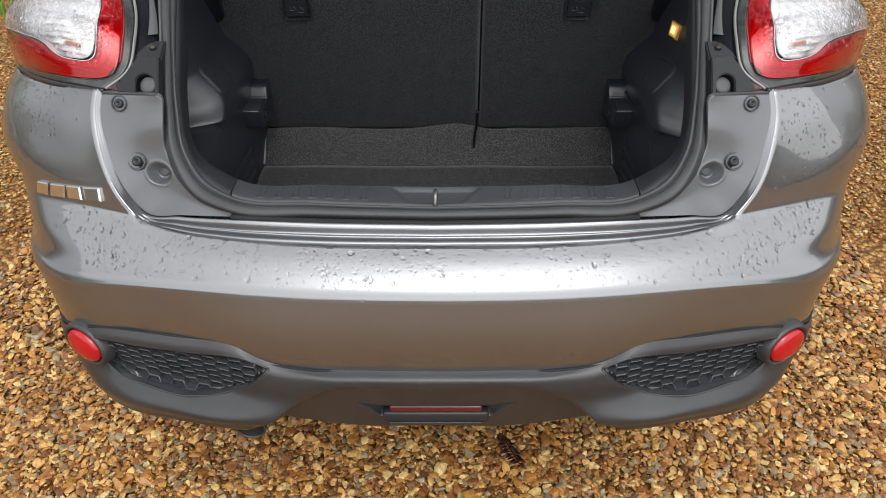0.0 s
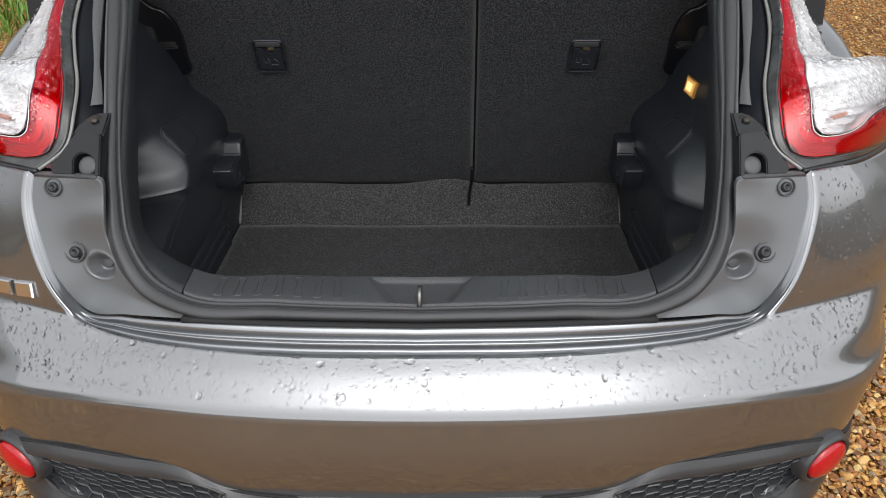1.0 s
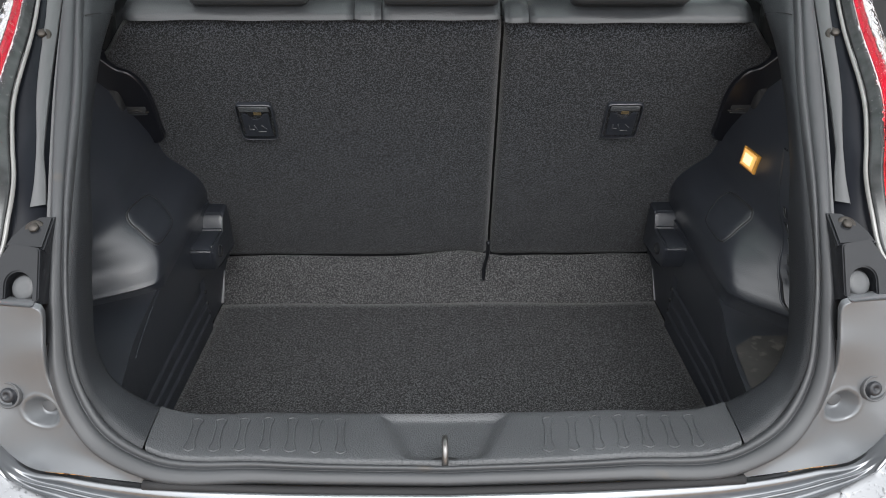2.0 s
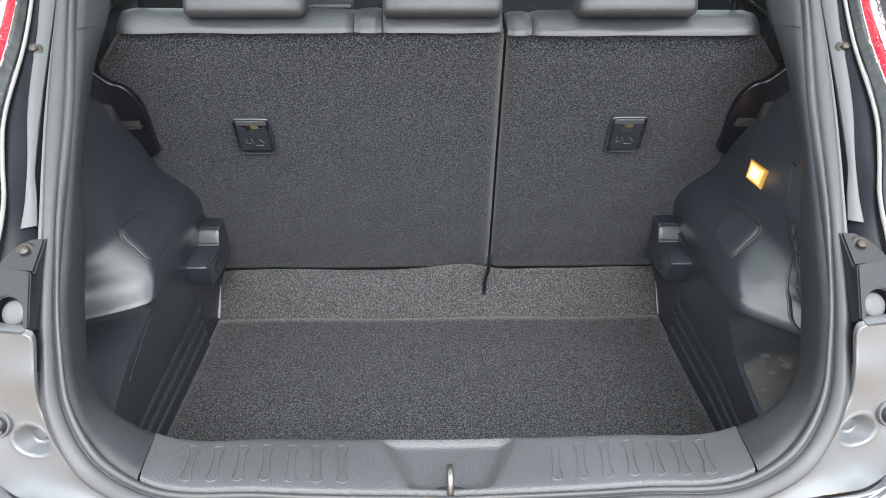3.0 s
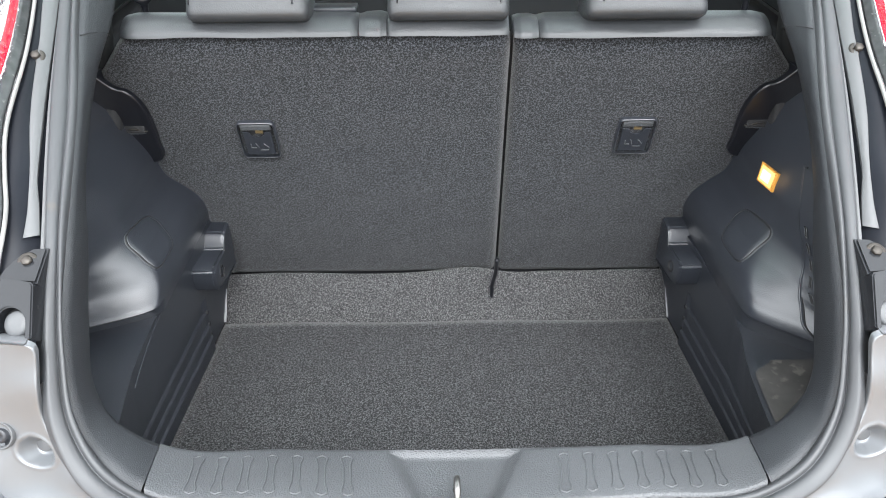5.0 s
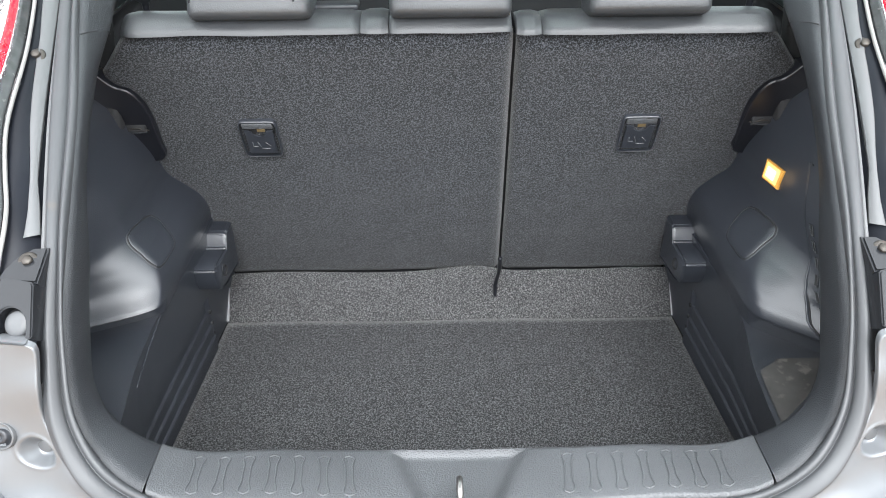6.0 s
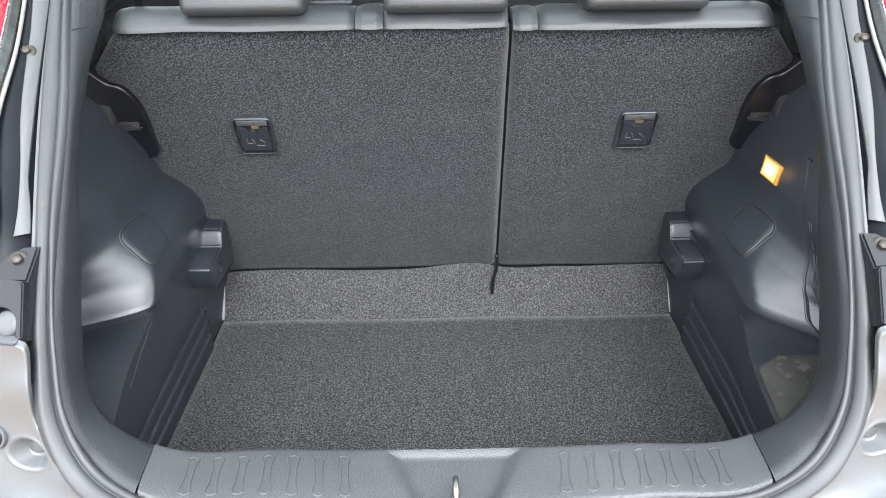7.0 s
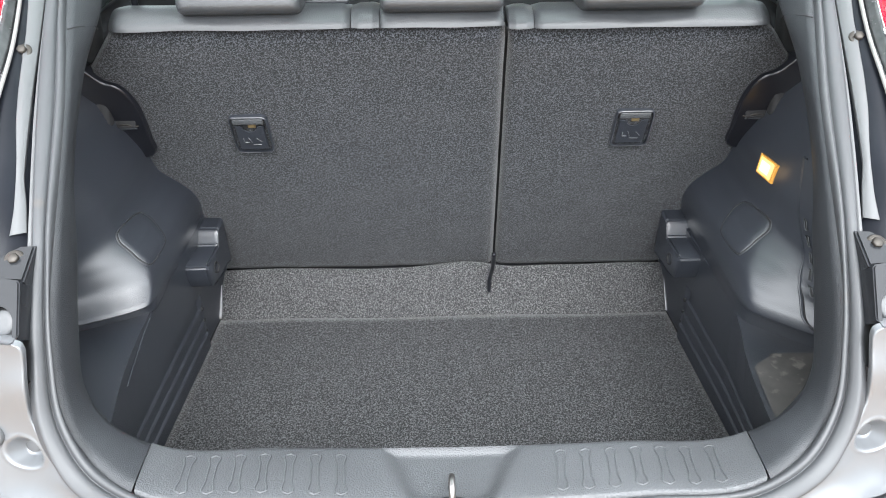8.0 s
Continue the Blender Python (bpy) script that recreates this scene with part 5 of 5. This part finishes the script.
def wheel(x, y):
    s = 1 if x > 0 else -1
    m = facing((x, y, .325), (s, 0, 0))
    tyre = lathe([(.20, -.09), (.29, -.10), (.318, -.085), (.325, -.05), (.325, .05), (.318, .085), (.29, .10), (.205, .095), (.20, -.09)], 40, m)
    w = part("wheel", tyre, mat("tyre_rubber", (0.02, 0.02, 0.021), 0.7, var=0.1), car, "black tyre on a grey rim")
    part("rim", lathe([(.205, -.07), (.205, .085), (.19, .09), (.18, .06), (.07, .05), (.05, .07), (.0001, .07)], 30, m), STEEL, w, "grey metal wheel rim")


for x in (-.70, .70):
    for y in (.90, 3.40):
        wheel(x, y)
part("underbody", block((1.20, 3.5, .05), (0, 2.05, .40), bevel=.01), DARK, car, "dark underside of the car")
part("cabin_floor", block((1.36, 2.2, .03), (0, 1.98, .45), bevel=.005), CABIN, car)
part("roof", block((1.10, 1.25, .03), (0, 1.52, 1.505), bevel=.01, steps=2), CABIN, car, "dark headlining below the roof")
part("rear_bench", block((1.2, .5, .22), (0, 1.13, .60), bevel=.05, steps=4), CABIN, car, "dark leather rear bench")
for s in (-1, 1):
    part("door_panel", block((.05, 1.8, .56), (s * .72, 1.85, .70), bevel=.015), CABIN, car, "dark door lining")
    part("rear_pillar", aim(grid([[(s * .53, .62, 1.08), (s * .56, .80, 1.20), (s * .58, .92, 1.32), (s * .57, 1.0, 1.5)],
                                  [(s * .60, .80, 1.05), (s * .63, .95, 1.18), (s * .62, 1.10, 1.32), (s * .60, 1.2, 1.5)]]), (-s, 0, 0)), CABIN, car, "dark pillar lining", thick=.02)
    fs = block((.48, .14, .70), (s * .36, 1.72, .98), (-16, 0, 0), .05, 4, taper=.85)
    part("front_seat", fs, CABIN, car, "dark leather front seat back")
    g = aim(grid([[(s * .72, 1.0, 1.0), (s * .72, 2.68, 1.0)], [(s * .58, 1.05, 1.49), (s * .57, 2.12, 1.49)]]), (s, 0, 0))
    gl = part("side_window", g, GLASS, car, "tinted side window", smooth=False, thick=.004)
    gl.visible_shadow = False
# black filler blocks, added to paint the gaps beside the seats as deep shade
for s in (-1, 1):
    part("seat_side_shade", block((.24, .03, .40), (s * .645, .728, 1.03), (-19, 0, 0), .01), DARK, car, "added black block standing in for shade in the gap beside the seat")
part("bulkhead", block((1.36, .04, .58), (0, 2.72, .72), bevel=.01), CABIN, car, "dark dashboard")
part("seat_gap", block((.06, .02, .56), (.10, .80, .84), (19, 0, 0), .004), DARK, car, "dark gap between the seat backs")
part("gap_strap", tube(even([(.098, .775, .640), (.099, .800, .590), (.095, .818, .545), (.094, .815, .508)], 20), [.0042] * 20, 8), LATCH, car, "black strap hanging in the gap")
for s, r in ((-1, .0034), (1, .0018)):
    part("flap_edge", tube(np.array([(s * .4600, .784, .484), (s * .4585, .800, .505), (s * .4575, .826, .538)]), [r, r * .8, r * .4], 8), PALEFELT, car, "pale cut edge of the felt flap")


def tailgate():
    """The raised tailgate overhead: a curved shell with the rear window in its upper half."""
    ys = np.linspace(.86, .06, 21)
    zs = 1.53 + .36 * smooth((.86 - ys) / .8) + .03 * np.sin((.86 - ys) / .8 * math.pi)
    rows = [[(x * (.60 - .03 * abs(k - 10) / 10), y, z - .05 * x * x) for x in np.linspace(-1, 1, 25)] for k, (y, z) in enumerate(zip(ys, zs))]
    ob = part("tailgate", aim(grid(rows[9:]), (0, 0, -1)), CABIN, car, "raised tailgate above the boot", thick=.04)
    pane = part("rear_window", aim(grid(rows[:10]), (0, 0, -1)), GLASS, ob, "tinted rear window in the tailgate", thick=.004)
    pane.visible_shadow = False


tailgate()

# plain chrome shapes in place of the badge
def badge():
    d = Vector((.152, -.090, .023))
    side = d.normalized()
    up = Vector((.08, .12, .97)).normalized()
    n = side.cross(up).normalized()
    n = n if n.y < 0 else -n
    skin = (across([seg(SHELF, 30)[120:]] + [seg(q, 30) for q in QUARTER], 24) * (-1, 1, 1)).reshape(-1, 3)

    def lay(p, h):
        d = (skin[:, 0] - p.x) ** 2 + (skin[:, 2] - p.z) ** 2
        i = np.argpartition(d, 4)[:4]
        return Vector((p.x, float(skin[i, 1].mean()), p.z)) + n * h

    start = Vector((-.702, .222, .757))
    ob = tagged(new("badge"), "", "")
    ob.parent = car
    ob["label"] = "row of four plain chrome badge shapes"
    x = 0.0
    for w, slant in ((.030, .006), (.038, .003), (.036, -.003), (.037, -.003)):
        bm = bmesh.new()
        rings = []
        for k, h in ((1.0, -.008), (1.0, .0), (.86, .002)):
            q = [(0, 0), (w, 0), (w + slant, .022), (slant, .022)]
            c = Vector((w / 2 + slant / 2, .011))
            rings.append([bm.verts.new(lay(start + side * (x + c.x + (a - c.x) * k) + up * (c.y + (b - c.y) * k), h + .003)) for a, b in q])
        for a, b in zip(rings, rings[1:]):
            for i in range(4):
                bm.faces.new((a[i], a[(i + 1) % 4], b[(i + 1) % 4], b[i]))
        bm.faces.new(rings[-1])
        bmesh.ops.recalc_face_normals(bm, faces=bm.faces)
        part("badge_bar", bm, CHROME, ob, smooth=False)
        x += w + .009


badge()

# ---------- rain ----------
def drops():
    """Beads of rain on the bumper's shelf, the quarters and the lamps, each a low dome with an uneven rim."""
    rng = np.random.default_rng(21)
    me = bumper_ob.data
    spots = []
    tris = [(np.array([me.vertices[i].co for i in p.vertices]), np.array(p.normal), p.area) for p in me.polygons]
    for co, nor, area in tris:
        c = co.mean(0)
        if c[1] > .62:
            continue
        shelf = c[2] > .695 and c[2] < .77 and nor[2] > .62
        patch = noise.noise((c[0] * 7, c[1] * 7, c[2] * 5))
        if shelf:
            sorts = ((6500 * max(.35, .8 + .7 * patch), .0024, .34), (21000, .0011, .35))
        elif c[2] > .77:
            sorts = ((5200 * max(0, .4 + 1.8 * patch), .0016, .30), (4500 * max(0, .5 + patch), .0011, .35))
        elif c[2] > .66:
            sorts = ((420 * max(0, .3 + patch), .0013, .4),)
        elif c[2] > .56:
            sorts = ((110, .0012, .4),)
        else:
            continue
        for many, r, spread in sorts:
            for _ in range(rng.poisson(many * area)):
                w = rng.dirichlet(np.ones(len(co)))
                spots.append((w @ co, nor, min(r * rng.lognormal(0, spread), .0056), 1.0 if shelf else 1.25))
    for s in (-1, 1):
        for _ in range(2200):
            u, v = rng.uniform(.1, 1), rng.uniform(.8, 6.5)
            if rng.random() > .3 + .7 * (v > 1.6):
                continue
            p = lamp_at(u, v, -.0072)
            nor = np.cross(lamp_at(min(u + .03, 1), v) - lamp_at(u - .03, v), lamp_at(u, v + .1) - lamp_at(u, v - .1))
            nor /= np.linalg.norm(nor) + 1e-9
            nor *= -1 if nor @ (.2, -1, .6) < 0 else 1
            spots.append((p * (s, 1, 1), nor * (s, 1, 1), min(.0015 * rng.lognormal(0, .4), .004), 1.1))
    verts, faces = [], []
    for p, nor, r, long in spots:
        m = np.array(facing(p, nor).to_3x3())
        k = len(verts)
        ph, n = rng.uniform(0, 6.3), 10
        wob = 1 + .16 * np.sin(2 * np.linspace(0, 6.283, n, endpoint=False) + ph) + rng.normal(0, .06, n)
        for f, h in ((1.0, -.05), (.96, .08), (.80, .16), (.45, .23)):
            for j in range(n):
                a = 2 * math.pi * j / n
                verts.append(p + m @ np.array((r * wob[j] * f * math.cos(a), r * wob[j] * f * math.sin(a) * long, r * h)))
        verts.append(p + m @ np.array((0, 0, r * .255)))
        for q in range(3):
            for j in range(n):
                faces.append((k + q * n + j, k + q * n + (j + 1) % n, k + q * n + n + (j + 1) % n, k + q * n + n + j))
        for j in range(n):
            faces.append((k + 3 * n + j, k + 3 * n + (j + 1) % n, k + 4 * n))
    out = bpy.data.meshes.new("rain_drops")
    out.from_pydata([tuple(v) for v in verts], [], faces)
    for f in out.polygons:
        f.use_smooth = True
    out.materials.append(WATER)
    return new("rain_drops", out)


tagged(drops(), "clear beads of rain on the grey paint", "raindrops", kind="stuff")
